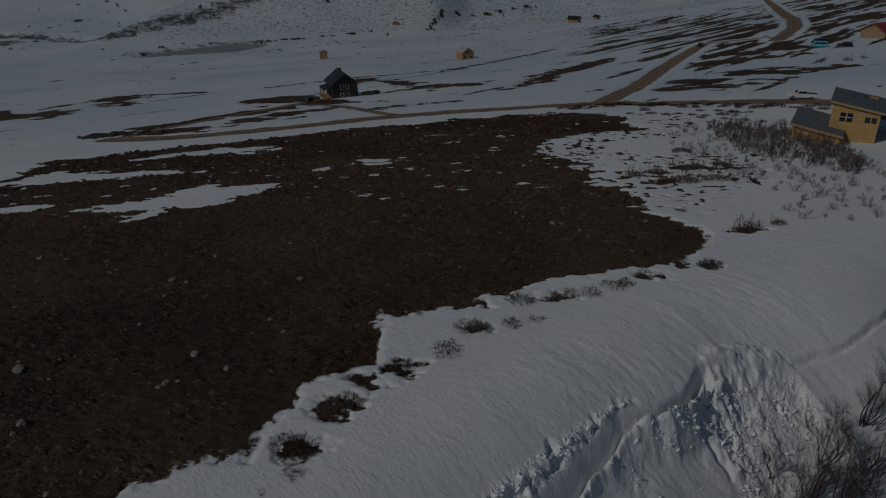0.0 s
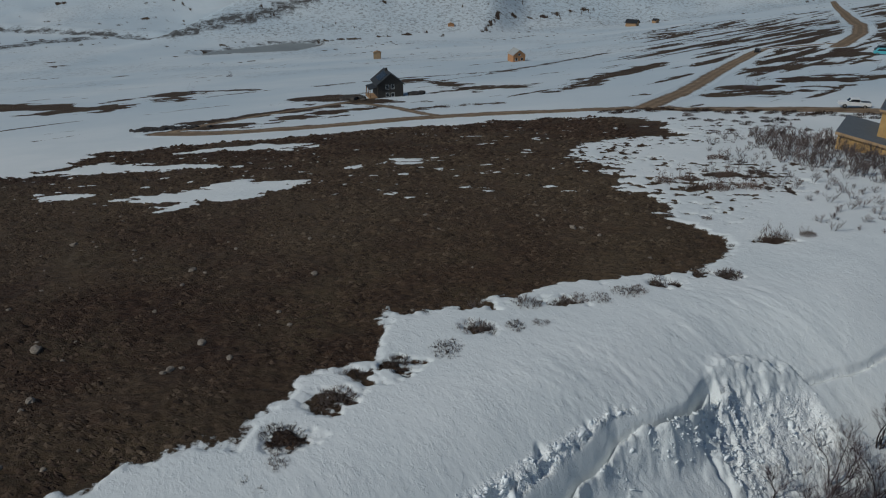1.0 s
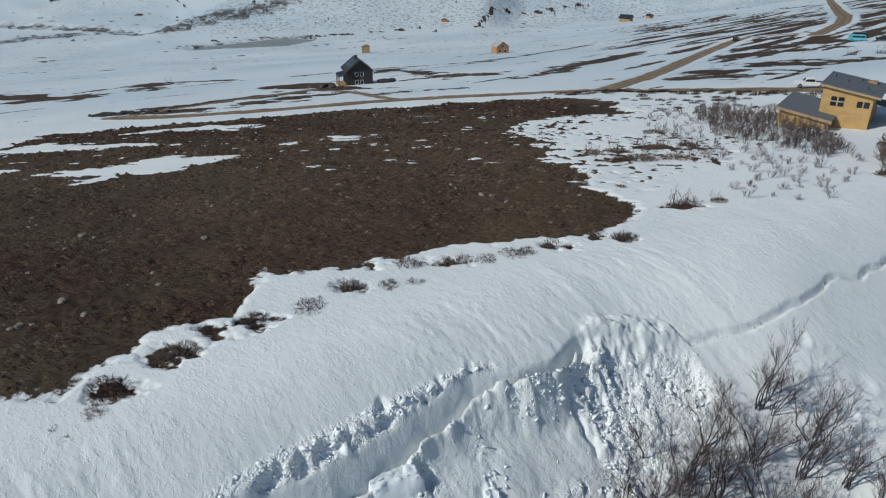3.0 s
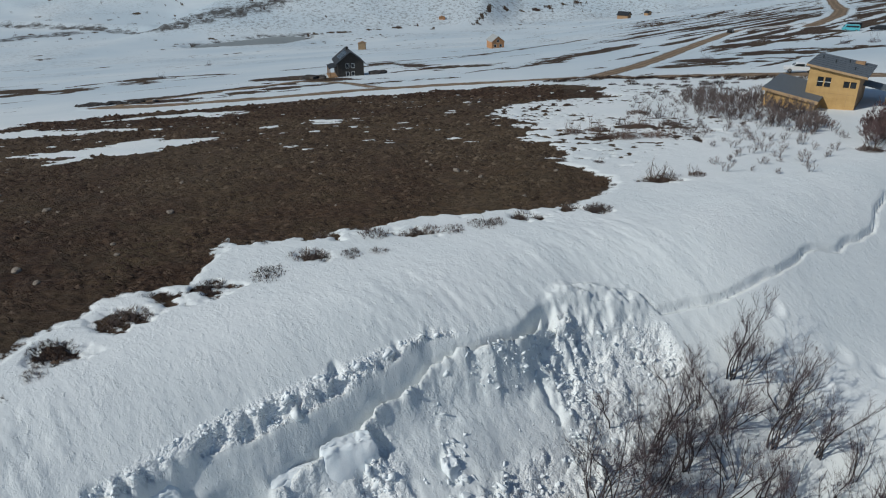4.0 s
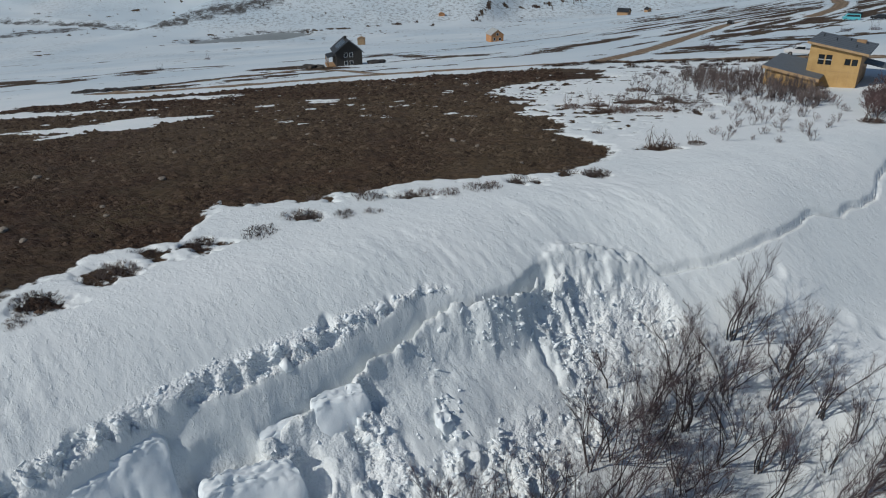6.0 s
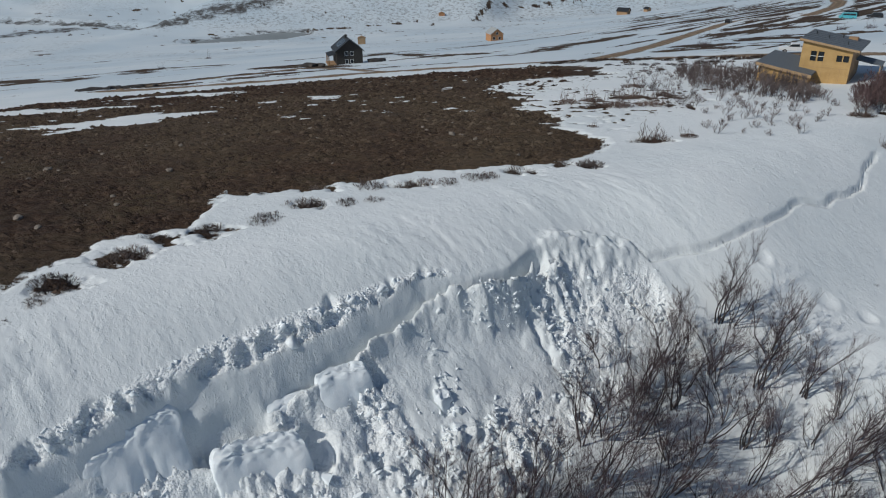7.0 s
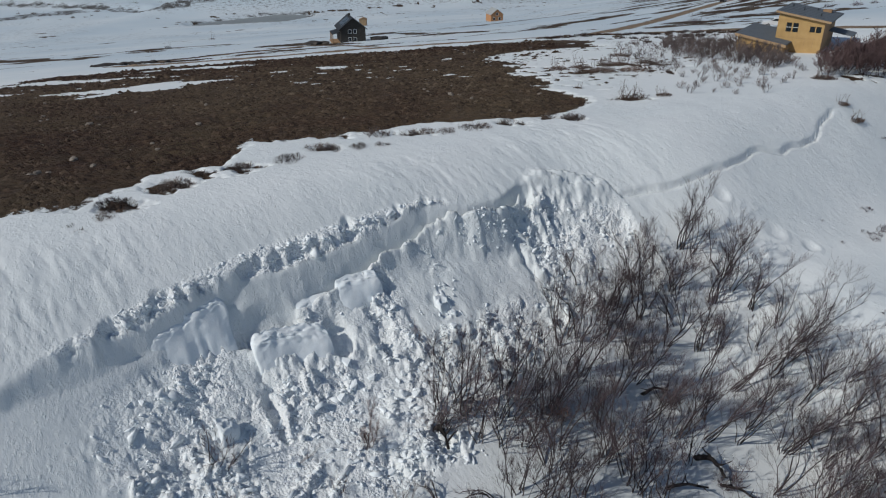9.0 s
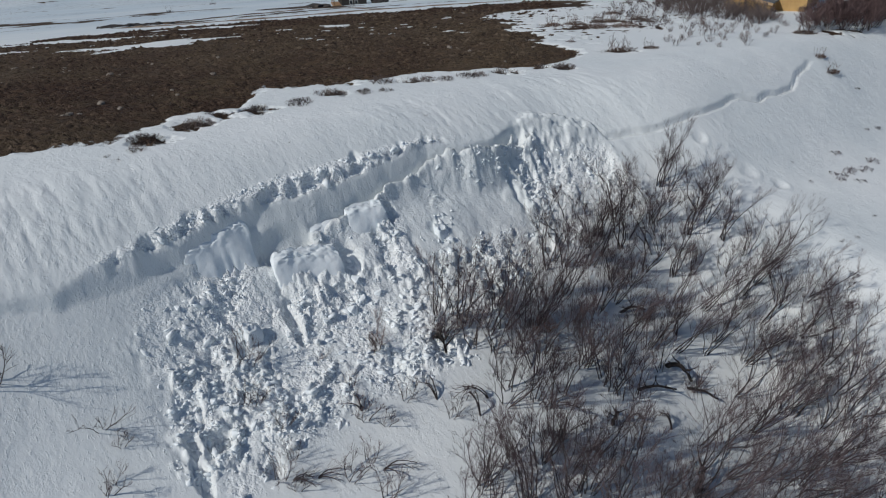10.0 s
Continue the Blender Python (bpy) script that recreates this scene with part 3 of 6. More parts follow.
def make_ground():
    cx, cy = 17.0, -14.0
    fan = np.radians(np.concatenate([np.linspace(-180, -48, 18)[:-1], np.arange(-48, 44, 0.138), np.linspace(44, 180, 18)[:-1]]))
    rr = [0.004, 1.0, 6.0, 12.0, 18.0]
    while rr[-1] < 24:
        rr.append(rr[-1] + 1.0)
    while rr[-1] < 88:
        rr.append(rr[-1] + 0.14)
    while rr[-1] < 1300:
        rr.append(rr[-1] + 0.26 * (rr[-1] / 85) ** 1.6)
    rr += [1500, 1900, 2600, 4000]
    rr = np.array(rr)
    A, R = np.meshgrid(fan, rr)
    X, Y = cx + R * np.sin(A), cy + R * np.cos(A)
    Z = ground_z(X, Y)
    snow = np.clip(snow_depth(X, Y), -4, 4)
    road = np.full(X.shape, -9.0)
    for line, half in ((ROAD, 5.5), (ROAD_UP, 6.5), (ROAD_HILL, 7.0)):
        snow = np.maximum(snow, np.clip(half - distance_to(X, Y, line, False)[0], -4, 1.2))
    for line, half in ((ROAD, 3.5), (ROAD_UP, 2.9), (ROAD_HILL, 3.4), (HOUSE_TRACK, 1.5), (YARD_TRACK, 2.2)):
        road = np.maximum(road, half - distance_to(X, Y, line, False)[0])
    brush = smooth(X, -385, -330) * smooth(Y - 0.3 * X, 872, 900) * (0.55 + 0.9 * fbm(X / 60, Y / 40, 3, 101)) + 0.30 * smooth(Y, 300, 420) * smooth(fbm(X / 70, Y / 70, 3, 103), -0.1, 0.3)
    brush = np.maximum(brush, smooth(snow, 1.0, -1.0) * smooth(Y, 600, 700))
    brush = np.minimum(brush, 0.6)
    for line, half, thick in BRUSH_LINES:
        off = distance_to(X, Y, line, False)[0] + 6 * fbm(X / 14, Y / 14, 3, 107)
        brush = np.maximum(brush, thick * smooth(off, half + 3, half - 4))
    rows, cols = X.shape
    co = np.stack([X, Y, Z], -1).reshape(-1, 3)
    i = np.arange(rows - 1)[:, None] * cols + np.arange(cols)[None]
    j = np.arange(rows - 1)[:, None] * cols + (np.arange(cols)[None] + 1) % cols
    quads = np.stack([j, i, i + cols, j + cols], -1).reshape(-1, 4)[:, ::-1]
    quads = quads[:, ::-1]
    me = bpy.data.meshes.new("ground")
    me.vertices.add(len(co))
    me.vertices.foreach_set("co", co.ravel())
    me.loops.add(quads.size)
    me.loops.foreach_set("vertex_index", quads.ravel().astype(np.int32))
    me.polygons.add(len(quads))
    me.polygons.foreach_set("loop_start", np.arange(0, quads.size, 4, dtype=np.int32))
    U, D = along(X, Y), across(X, Y)
    calm = np.clip((0.25 + 0.75 * smooth(fbm(U / 8, D / 7, 3, 105), -0.15, 0.12)) * smooth(U, 47, 27) * (0.25 + 0.75 * smooth(D, 27, 20)), 0.07, 1) * smooth(D, -2, 3) + 0.5 * smooth(D, 3, -2)
    C, F = D - np.interp(U, CROWN_U, CROWN_D), D - np.interp(U, FOOT_U, FOOT_D)
    toe = np.interp(U, [-9, -6.5, -3.7, 0, 5, 11, 16, 22, 28, 34, 38.5], [15, 24.5, 26.8, 25.2, 24.4, 24.6, 23.6, 20.8, 19.5, 19, 17])
    rubbly = smooth(F, 0.3, 0.9) * smooth(D, toe + 1.5, toe - 0.5) * smooth(U, -6.5, -4.5) * smooth(U, 39, 38)
    rubbly = rubbly * (1 - 0.85 * smooth(U, 14.5, 16.5) * smooth(U, 29.5, 26.5) * smooth(D, 17.4, 16.2)) * (0.35 + 0.65 * smooth(fbm(U / 2, D / 2.5, 3, 109), -0.15, 0.1))
    rimmed = smooth(C, -0.5, 0.0) * smooth(F + np.interp(U, FOOT_U, FACE_WIDE), 0.0, -0.2) * smooth(U, -8, -5) * smooth(U, 24, 22)
    calm = np.maximum(calm, 1 + 1.0 * np.maximum(rubbly, rimmed))
    me.polygons.foreach_set("use_smooth", np.ones(len(quads), bool))
    # the last attribute weighs the haze painted into far snow, rising with y
    for key, values in (("snow", snow), ("grain", calm), ("dry", dry_grass(X, Y)), ("road", np.clip(road, -4, 4)), ("brush", brush), ("far_haze", smooth(Y, 110, 200) * (0.75 + 0.5 * fbm(X / 60, Y / 60, 3, 99)))):
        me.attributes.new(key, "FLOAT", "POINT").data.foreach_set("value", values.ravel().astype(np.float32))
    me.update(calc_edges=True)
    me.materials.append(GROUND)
    return tagged(new("ground", me), "snow-covered hillside with bare brown field, dirt roads and slab avalanche", "ground", kind="structure")


ground = make_ground()
bm = bmesh.new()
bm.faces.new([bm.verts.new((x, y, -100.0)) for x, y in LAKE[::-1]])
bm.normal_update()
if bm.faces[:][0].normal.z < 0:
    bmesh.ops.reverse_faces(bm, faces=bm.faces[:])
pond_mesh = bpy.data.meshes.new("frozen_pond")
bm.to_mesh(pond_mesh)
bm.free()
pond_mesh.materials.append(ICE)
tagged(new("frozen_pond", pond_mesh), "grey half-frozen reservoir below the far hills", "pond", kind="structure")


def on_ground(x, y):
    return float(ground_z(np.array([x]), np.array([y]))[0])


# ---- helpers for things ----
def part(name, bm, mat, parent=None, label="", flat=True):
    """Links a bmesh as one mesh object, under a thing or a part."""
    me = bpy.data.meshes.new(name)
    bm.normal_update()
    bm.to_mesh(me)
    bm.free()
    me.materials.append(mat)
    if not flat:
        me.polygons.foreach_set("use_smooth", np.ones(len(me.polygons), bool))
    ob = new(name, me)
    if parent:
        ob.parent = parent
    if label:
        ob["label"] = label
    return ob


def thing(name, at, label, category, group="", turn=0.0, size=1.0):
    ob = new(name)
    ob.matrix_basis = Matrix.LocRotScale(Vector(at), Euler((0, 0, turn)), Vector((size,) * 3))
    return tagged(ob, label, category, group)


def box(bm, x0, y0, z0, x1, y1, z1, bevel=0.0):
    vs = [bm.verts.new((x, y, z)) for z in (z0, z1) for x, y in ((x0, y0), (x1, y0), (x1, y1), (x0, y1))]
    fs = [bm.faces.new([vs[i] for i in f]) for f in ((3, 2, 1, 0), (4, 5, 6, 7), (0, 1, 5, 4), (1, 2, 6, 5), (2, 3, 7, 6), (3, 0, 4, 7))]
    if bevel:
        bmesh.ops.bevel(bm, geom=list({e for f in fs for e in f.edges}), offset=bevel, segments=2, affect="EDGES", profile=0.6)
    return bm


def prism(bm, outline, along_vec):
    """A solid from a flat outline, pushed along a vector."""
    a = [bm.verts.new(p) for p in outline]
    b = [bm.verts.new(Vector(p) + Vector(along_vec)) for p in outline]
    n = len(a)
    bm.faces.new(a)
    bm.faces.new(b[::-1])
    for i in range(n):
        bm.faces.new((a[(i + 1) % n], a[i], b[i], b[(i + 1) % n]))
    bmesh.ops.recalc_face_normals(bm, faces=bm.faces)
    return bm


def tube(verts, faces, points, radii, sides=3):
    """Adds a tapered tube along points to plain lists."""
    base = len(verts)
    for k, (p, r) in enumerate(zip(points, radii)):
        a = points[max(k - 1, 0)]
        b = points[min(k + 1, len(points) - 1)]
        t = (b - a).normalized()
        n = t.orthogonal().normalized()
        m = t.cross(n)
        for s in range(sides):
            w = 2 * math.pi * s / sides
            verts.append(p + (n * math.cos(w) + m * math.sin(w)) * r)
    for k in range(len(points) - 1):
        for s in range(sides):
            i, j = base + k * sides + s, base + k * sides + (s + 1) % sides
            faces.append((i, j, j + sides, i + sides))


def mesh_part(name, verts, faces, mat, parent):
    me = bpy.data.meshes.new(name)
    me.from_pydata([tuple(v) for v in verts], [], faces)
    me.materials.append(mat)
    ob = new(name, me)
    ob.parent = parent
    return ob


# ---- bare trees and bushes ----
def grow(rng, start, way, length, radius, bend, segs):
    """Points of one crooked limb, and its radii."""
    pts, p, d = [start.copy()], start.copy(), way.normalized()
    for k in range(segs):
        d = (d + Vector((rng.gauss(0, 0.2), rng.gauss(0, 0.2), rng.gauss(0, 0.12))) + bend / segs).normalized()
        p = p + d * (length / segs)
        pts.append(p.copy())
    return pts, [radius * (1 - 0.72 * k / segs) for k in range(segs + 1)]


def bare_tree(seed, height, stems, lean, spread, limbs=6, twigs=5, sprays=3, thick=0.05, name="bare_tree", label="", category="tree", rise=0.35, twig_mat=None, fine=0.010, low=2.0, wide=0.72):
    """A leafless tree: stems fan out of one root, lean over and curve up; limbs, twigs and sprays leave them at narrow angles."""
    rng = random.Random(seed)
    root = tagged(new(name), label, category)
    cv, cf = [], []
    up = Vector((0, 0, 1))
    for s in range(stems):
        turn = 2 * math.pi * (s + rng.uniform(-0.3, 0.3)) / stems
        side = Vector((math.cos(turn), math.sin(turn), 0))
        way = up + Vector((lean, 0, 0)) * rng.uniform(0.6, 1.3) + side * spread * rng.uniform(0.35, 1.0)
        start = side * rng.uniform(0.03, 0.22) + Vector((0, 0, -0.35))
        length = height * rng.uniform(0.65, 1.1)
        radius = thick * rng.uniform(0.55, 1.15)
        pts, rad = grow(rng, start, way, length, radius, up * rise, 7)
        tv, tf = [], []
        tube(tv, tf, pts, rad, 5)
        mesh_part("trunk" if stems == 1 else "stem", tv, tf, BARK, root)
        for b in range(limbs):
            k = rng.uniform(low, 6.9)
            i = int(k)
            at = pts[i].lerp(pts[i + 1], k - i)
            stem_way = (pts[i + 1] - pts[i]).normalized()
            turn = rng.uniform(0, 2 * math.pi)
            out = Vector((math.cos(turn), math.sin(turn), rng.uniform(0.0, 0.5)))
            l1 = length * rng.uniform(0.28, 0.55) * (1.15 - k / 10)
            p1, r1 = grow(rng, at, stem_way + out * wide, l1, max(rad[i] * 0.5, 0.012), up * 0.3, 4)
            tube(cv, cf, p1, r1, 3)
            for c in range(twigs):
                k2 = rng.uniform(0.7, 3.95)
                i2 = int(k2)
                at2 = p1[i2].lerp(p1[i2 + 1], k2 - i2)
                w2 = (p1[i2 + 1] - p1[i2]).normalized()
                turn = rng.uniform(0, 2 * math.pi)
                o2 = Vector((math.cos(turn), math.sin(turn), rng.uniform(-0.1, 0.6)))
                l2 = l1 * rng.uniform(0.3, 0.62)
                p2, r2 = grow(rng, at2, w2 + o2 * wide, l2, fine, up * 0.3, 2)
                tube(cv, cf, p2, r2, 3)
                for e in range(sprays):
                    at3 = p2[0].lerp(p2[-1], rng.uniform(0.3, 1.0))
                    turn = rng.uniform(0, 2 * math.pi)
                    o3 = Vector((math.cos(turn), math.sin(turn), rng.uniform(0.0, 0.7)))
                    tip = at3 + (w2 + o3 * 0.7).normalized() * l2 * rng.uniform(0.4, 0.8)
                    tube(cv, cf, [at3, tip], [fine * 0.7, fine * 0.35], 3)
    if cv:
        mesh_part("crown", cv, cf, twig_mat or TWIG, root)
    return root


def low_bush(seed, radius, height, stalks, label, tall=0, mat=None):
    """A low mat of twigs standing up from one root, with a few taller stalks."""
    rng = random.Random(seed)
    root = tagged(new("low_bush"), label, "bush")
    v, f, tv, tf = [], [], [], []
    for s in range(stalks):
        turn, r = rng.uniform(0, 2 * math.pi), radius * math.sqrt(rng.random())
        start = Vector((math.cos(turn) * r, math.sin(turn) * r * 0.8, -0.1))
        way = Vector((math.cos(turn) * 0.7 * r / radius + rng.gauss(0, 0.35), math.sin(turn) * 0.7 * r / radius + rng.gauss(0, 0.35), 1.0))
        h = height * rng.uniform(0.45, 1.1) * (1.1 - 0.5 * r / radius)
        pts, rad = grow(rng, start, way, h, 0.016, Vector((0, 0, 0.2)), 3)
        tube(v, f, pts, rad, 3)
        for b in range(2):
            at = pts[1].lerp(pts[2], rng.random())
            tip = at + Vector((rng.gauss(0, 0.5), rng.gauss(0, 0.5), 0.6)).normalized() * h * 0.45
            tube(v, f, [at, tip], [0.011, 0.005], 3)
    for s in range(tall):
        turn, r = rng.uniform(0, 2 * math.pi), radius * 0.8 * math.sqrt(rng.random())
        start = Vector((math.cos(turn) * r, math.sin(turn) * r, -0.1))
        pts, rad = grow(rng, start, Vector((rng.gauss(0, 0.15), rng.gauss(0, 0.15), 1)), height * rng.uniform(1.6, 2.8), 0.03, Vector((0, 0, 0.2)), 4)
        tube(tv, tf, pts, rad, 4)
        for b in range(4):
            at = pts[2].lerp(pts[4], rng.random())
            tip = at + Vector((rng.gauss(0, 0.5), rng.gauss(0, 0.5), 0.9)).normalized() * height * 0.5
            tube(tv, tf, [at, tip], [0.016, 0.006], 3)
    n = len(v)
    v += tv
    f += [tuple(i + n for i in q) for q in tf]
    mesh_part("crown", v, f, mat or TWIG, root)
    return root


def stand(ob, x, y, turn=0.0, size=1.0, sink=0.0, tilt=0.0):
    return Matrix.LocRotScale(Vector((x, y, on_ground(x, y) - sink)), Euler((tilt, 0, turn)), Vector((size,) * 3))


def set_out(kinds, places, rng, group, turns=(0.0, 6.28), sizes=(0.8, 1.2), sink=0.05):
    """Sets copies of the kinds out at the places; the first use of a kind is the thing itself."""
    for k, (x, y, *more) in enumerate(places):
        ob = kinds[rng.randrange(len(kinds))]
        size = more[0] if more else rng.uniform(*sizes)
        m = stand(ob, x, y, rng.uniform(*turns), size, sink)
        if not ob.get("used"):
            ob["used"] = 1
            ob.matrix_basis = m
        else:
            o = ob.copy()
            scene.collection.objects.link(o)
            for child in ob.children:
                c = child.copy()
                scene.collection.objects.link(c)
                c.parent = o
            o.matrix_basis = m
            ob = o
        ob["group"] = group


def scatter(rng, outline, gap, tries):
    """Points inside an outline in plan that keep a gap from each other."""
    xs, ys = [p[0] for p in outline], [p[1] for p in outline]
    got = []
    for _ in range(tries):
        x, y = rng.uniform(min(xs), max(xs)), rng.uniform(min(ys), max(ys))
        inside = bool(distance_to(np.array([x]), np.array([y]), outline)[1][0])
        if inside and all((x - a) ** 2 + (y - b) ** 2 > gap * gap for a, b in got):
            got.append((x, y))
    return got


# ---- the thicket below the slide ----
rng = random.Random(4)
WORDS = "leafless grey-brown tree in deep snow, stems fanning from one root"
TALL = [bare_tree(20 + k, h, n, 0.12, 0.42, 6, 7, 3, 0.062, label=WORDS) for k, (h, n) in enumerate(((6.6, 5), (7.2, 4), (6.0, 6), (6.8, 4), (5.6, 5)))]
BOWED = [bare_tree(30 + k, h, n, 0.75, 0.45, 6, 7, 3, 0.058, label="leafless tree leaning far over deep snow, many fine branches", rise=0.3) for k, (h, n) in enumerate(((7.2, 4), (6.4, 5), (7.6, 4), (6.8, 6)))]
SHORT = [bare_tree(40 + k, h, n, 0.25, 0.6, 6, 6, 3, 0.05, label="short many-stemmed leafless tree in deep snow") for k, (h, n) in enumerate(((5.4, 6), (4.8, 5), (6.0, 5)))]
UPPER = [(26.9, 37.4), (29.5, 43.3), (31.7, 38.2), (32.7, 43.0), (35.9, 42.1), (34.2, 38.3), (29.8, 40.1), (27.8, 40.7), (38.9, 41.7), (24.6, 36.6), (23.0, 35.6), (37.2, 44.5), (33.7, 45.9), (28.7, 35.8)]
MIDDLE = [(33.2, 30.6), (31.4, 30.4), (36.6, 32.3), (39.2, 36.3), (40.8, 34.1), (41.4, 38.6), (43.4, 32.8), (36.2, 35.4), (29.0, 31.1), (44.3, 35.3), (41.6, 30.1), (39.1, 31.1), (44.5, 30.4)]
LOWER = [(33.7, 22.3), (34.9, 19.9), (41.9, 23.3), (43.3, 23.2), (38.9, 21.2), (32.2, 17.5), (38.0, 24.8), (45.6, 26.7), (46.6, 24.1), (41.5, 26.6), (37.4, 27.6), (36.3, 16.1), (40.5, 17.5), (31.8, 13.0), (45.5, 19.7), (28.4, 12.8)]
WEST = [(19.9, 21.4), (22.9, 21.9), (27.6, 24.9), (28.3, 24.5), (24.8, 29.8), (20.1, 30.0), (22.6, 30.0), (19.0, 25.7), (26.0, 26.7), (18.4, 14.4), (21.1, 13.6), (24.3, 15.0), (26.7, 14.7), (22.3, 17.3), (14.6, 28.0), (16.5, 27.5), (24.5, 33.1), (27.3, 32.8)]
set_out(TALL, UPPER, rng, "trees of the thicket", (-1.8, 1.8), (0.85, 1.1), 0.1)
set_out(BOWED, MIDDLE, rng, "trees of the thicket", (-0.5, 0.5), (0.8, 1.05), 0.1)
set_out(BOWED, LOWER, rng, "trees of the thicket", (-0.3, 0.7), (0.8, 1.05), 0.1)
set_out(SHORT, WEST, rng, "trees of the thicket", (-1.2, 1.4), (0.8, 1.15), 0.1)
BETWEEN = [(23, 36.5), (27, 41.5), (30, 44.5), (34.5, 46), (38.5, 44), (41.5, 40), (44.5, 35.5), (45, 30), (39, 29), (33, 32.5), (27, 31.5), (20, 31.5), (14.5, 28.5), (17, 26.8), (23, 28)]
set_out(TALL + SHORT, scatter(rng, BETWEEN, 2.5, 1500), rng, "trees of the thicket", (-0.9, 0.9), (0.7, 0.95), 0.1)
set_out(SHORT, scatter(rng, [(18.3, 21.5), (17, 27), (24, 30.5), (30, 31), (33, 28.5), (29.5, 25), (23.5, 22.3)], 2.0, 900), rng, "trees of the thicket", (-0.9, 0.9), (0.75, 1.05), 0.1)
FORE = [(31, 12), (33, 21.5), (38, 26.5), (45, 28.5), (48, 24), (47, 14), (40, 11)]
set_out(BOWED, scatter(rng, FORE, 2.8, 800), rng, "trees of the thicket", (-0.4, 0.6), (0.75, 1.0), 0.1)
set_out(SHORT, scatter(rng, [(17, 11), (18, 15.5), (23, 19), (30, 20.5), (31, 12)], 1.9, 700), rng, "trees of the thicket", (-1.0, 1.2), (0.7, 1.0), 0.1)
SMALL = [bare_tree(60 + k, h, n, 0.6, 0.55, 5, 4, 2, 0.038, "bare_sapling", "small leafless sapling bent over by the snow", "sapling", 0.3, low=1.5)
         for k, (h, n) in enumerate(((2.6, 4), (2.2, 5), (3.0, 3), (1.9, 6)))]
set_out(SMALL, [(-3.9, 13.0, 1.0), (-2.6, 12.5, 0.7), (2.0, 20.2, 1.2), (2.9, 20.2, 0.9), (6.3, 13.1, 1.0), (6.7, 14.5, 0.8), (7.6, 12.6, 0.8), (5.8, 16.5, 1.0), (3.2, 17.3, 0.8), (3.7, 17.6, 0.9), (10.5, 18.3, 1.1),
                (13.0, 20.4, 1.0), (11.3, 15.4, 0.9), (10.6, 13.7, 1.1), (12.8, 13.0, 1.2), (12.0, 18.3, 0.8), (-9.9, 12.9, 1.4), (-2.2, 9.8, 1.0), (14.5, 27.1, 1.3), (6.8, 22.0, 0.6), (16.2, 19.6, 0.9), (9.2, 20.4, 0.7)],
        rng, "saplings on the debris", (-0.6, 0.9))
RUDDY = bare_tree(66, 2.9, 6, 0.1, 0.4, 6, 6, 3, 0.035, "bare_sapling", "dense reddish-brown leafless sapling in broken snow", "sapling", 0.4, REDBARK, low=1.2)
RUDDY.matrix_basis = stand(RUDDY, 10.5, 23.9, 0.2, 1.0, 0.1)
LONE = bare_tree(91, 3.9, 1, 0.25, 0.1, 11, 6, 3, 0.06, "bare_tree", "lone slim leafless tree standing on the snow bank", "tree")
LONE.matrix_basis = stand(LONE, 24.7, 41.6, -0.6, 1.0, 0.1)
DENSE = [low_bush(70, 1.1, 1.5, 110, "dense dark brown bare bush among trees", 4), low_bush(71, 0.9, 1.3, 90, "dense dark brown bare bush among trees", 3)]
set_out(DENSE, [(14.9, 26.8, 1.2), (16.5, 28.1, 1.0), (27.3, 40.5, 1.2), (28.5, 38.9, 0.9), (31.1, 33.2, 0.8), (34.4, 27.7, 1.0), (23.1, 18.9, 0.9), (32.5, 17.1, 1.0), (29.1, 37.0, 0.8)], rng, "dense bushes of the thicket")
RUSTY = low_bush(75, 1.0, 1.3, 90, "bush holding rust-brown dead leaves", 0, RUST)
RUSTY.matrix_basis = stand(RUSTY, 22.6, 29.4, 0.3, 1.0, 0.05)


def arched_sapling(seed, span, height, label):
    """Thin stems bent right over until their tips touch the snow again."""
    r = random.Random(seed)
    root = tagged(new("arched_sapling"), label, "sapling", "saplings pressed down by the snow")
    for k in range(3):
        a, reach, top = r.uniform(-0.7, 0.7), span * r.uniform(0.7, 1.1), height * r.uniform(0.7, 1.1)
        pts = [Vector((math.cos(a) * reach * f, math.sin(a) * reach * f, top * math.sin(math.pi * min(1.0, f * 0.95)) ** 0.8 - 0.1)) + Vector((r.gauss(0, 0.03), r.gauss(0, 0.03), 0)) for f in (0, 0.12, 0.28, 0.46, 0.64, 0.82, 1.0)]
        v, f = [], []
        tube(v, f, pts, [0.05, 0.046, 0.041, 0.036, 0.03, 0.023, 0.015], 5)
        mesh_part("stem", v, f, BARK, root)
        v, f = [], []
        for _ in range(12):
            i = r.randrange(2, 6)
            at = pts[i].lerp(pts[i + 1] if i < 6 else pts[i], r.random())
            p, rad = grow(r, at, Vector((math.cos(a), math.sin(a), 0.3)) + Vector((r.gauss(0, 0.6), r.gauss(0, 0.6), 0)), r.uniform(0.4, 1.1), 0.012, Vector((0, 0, 0.1)), 2)
            tube(v, f, p, rad, 3)
        mesh_part("crown", v, f, TWIG, root)
    return root


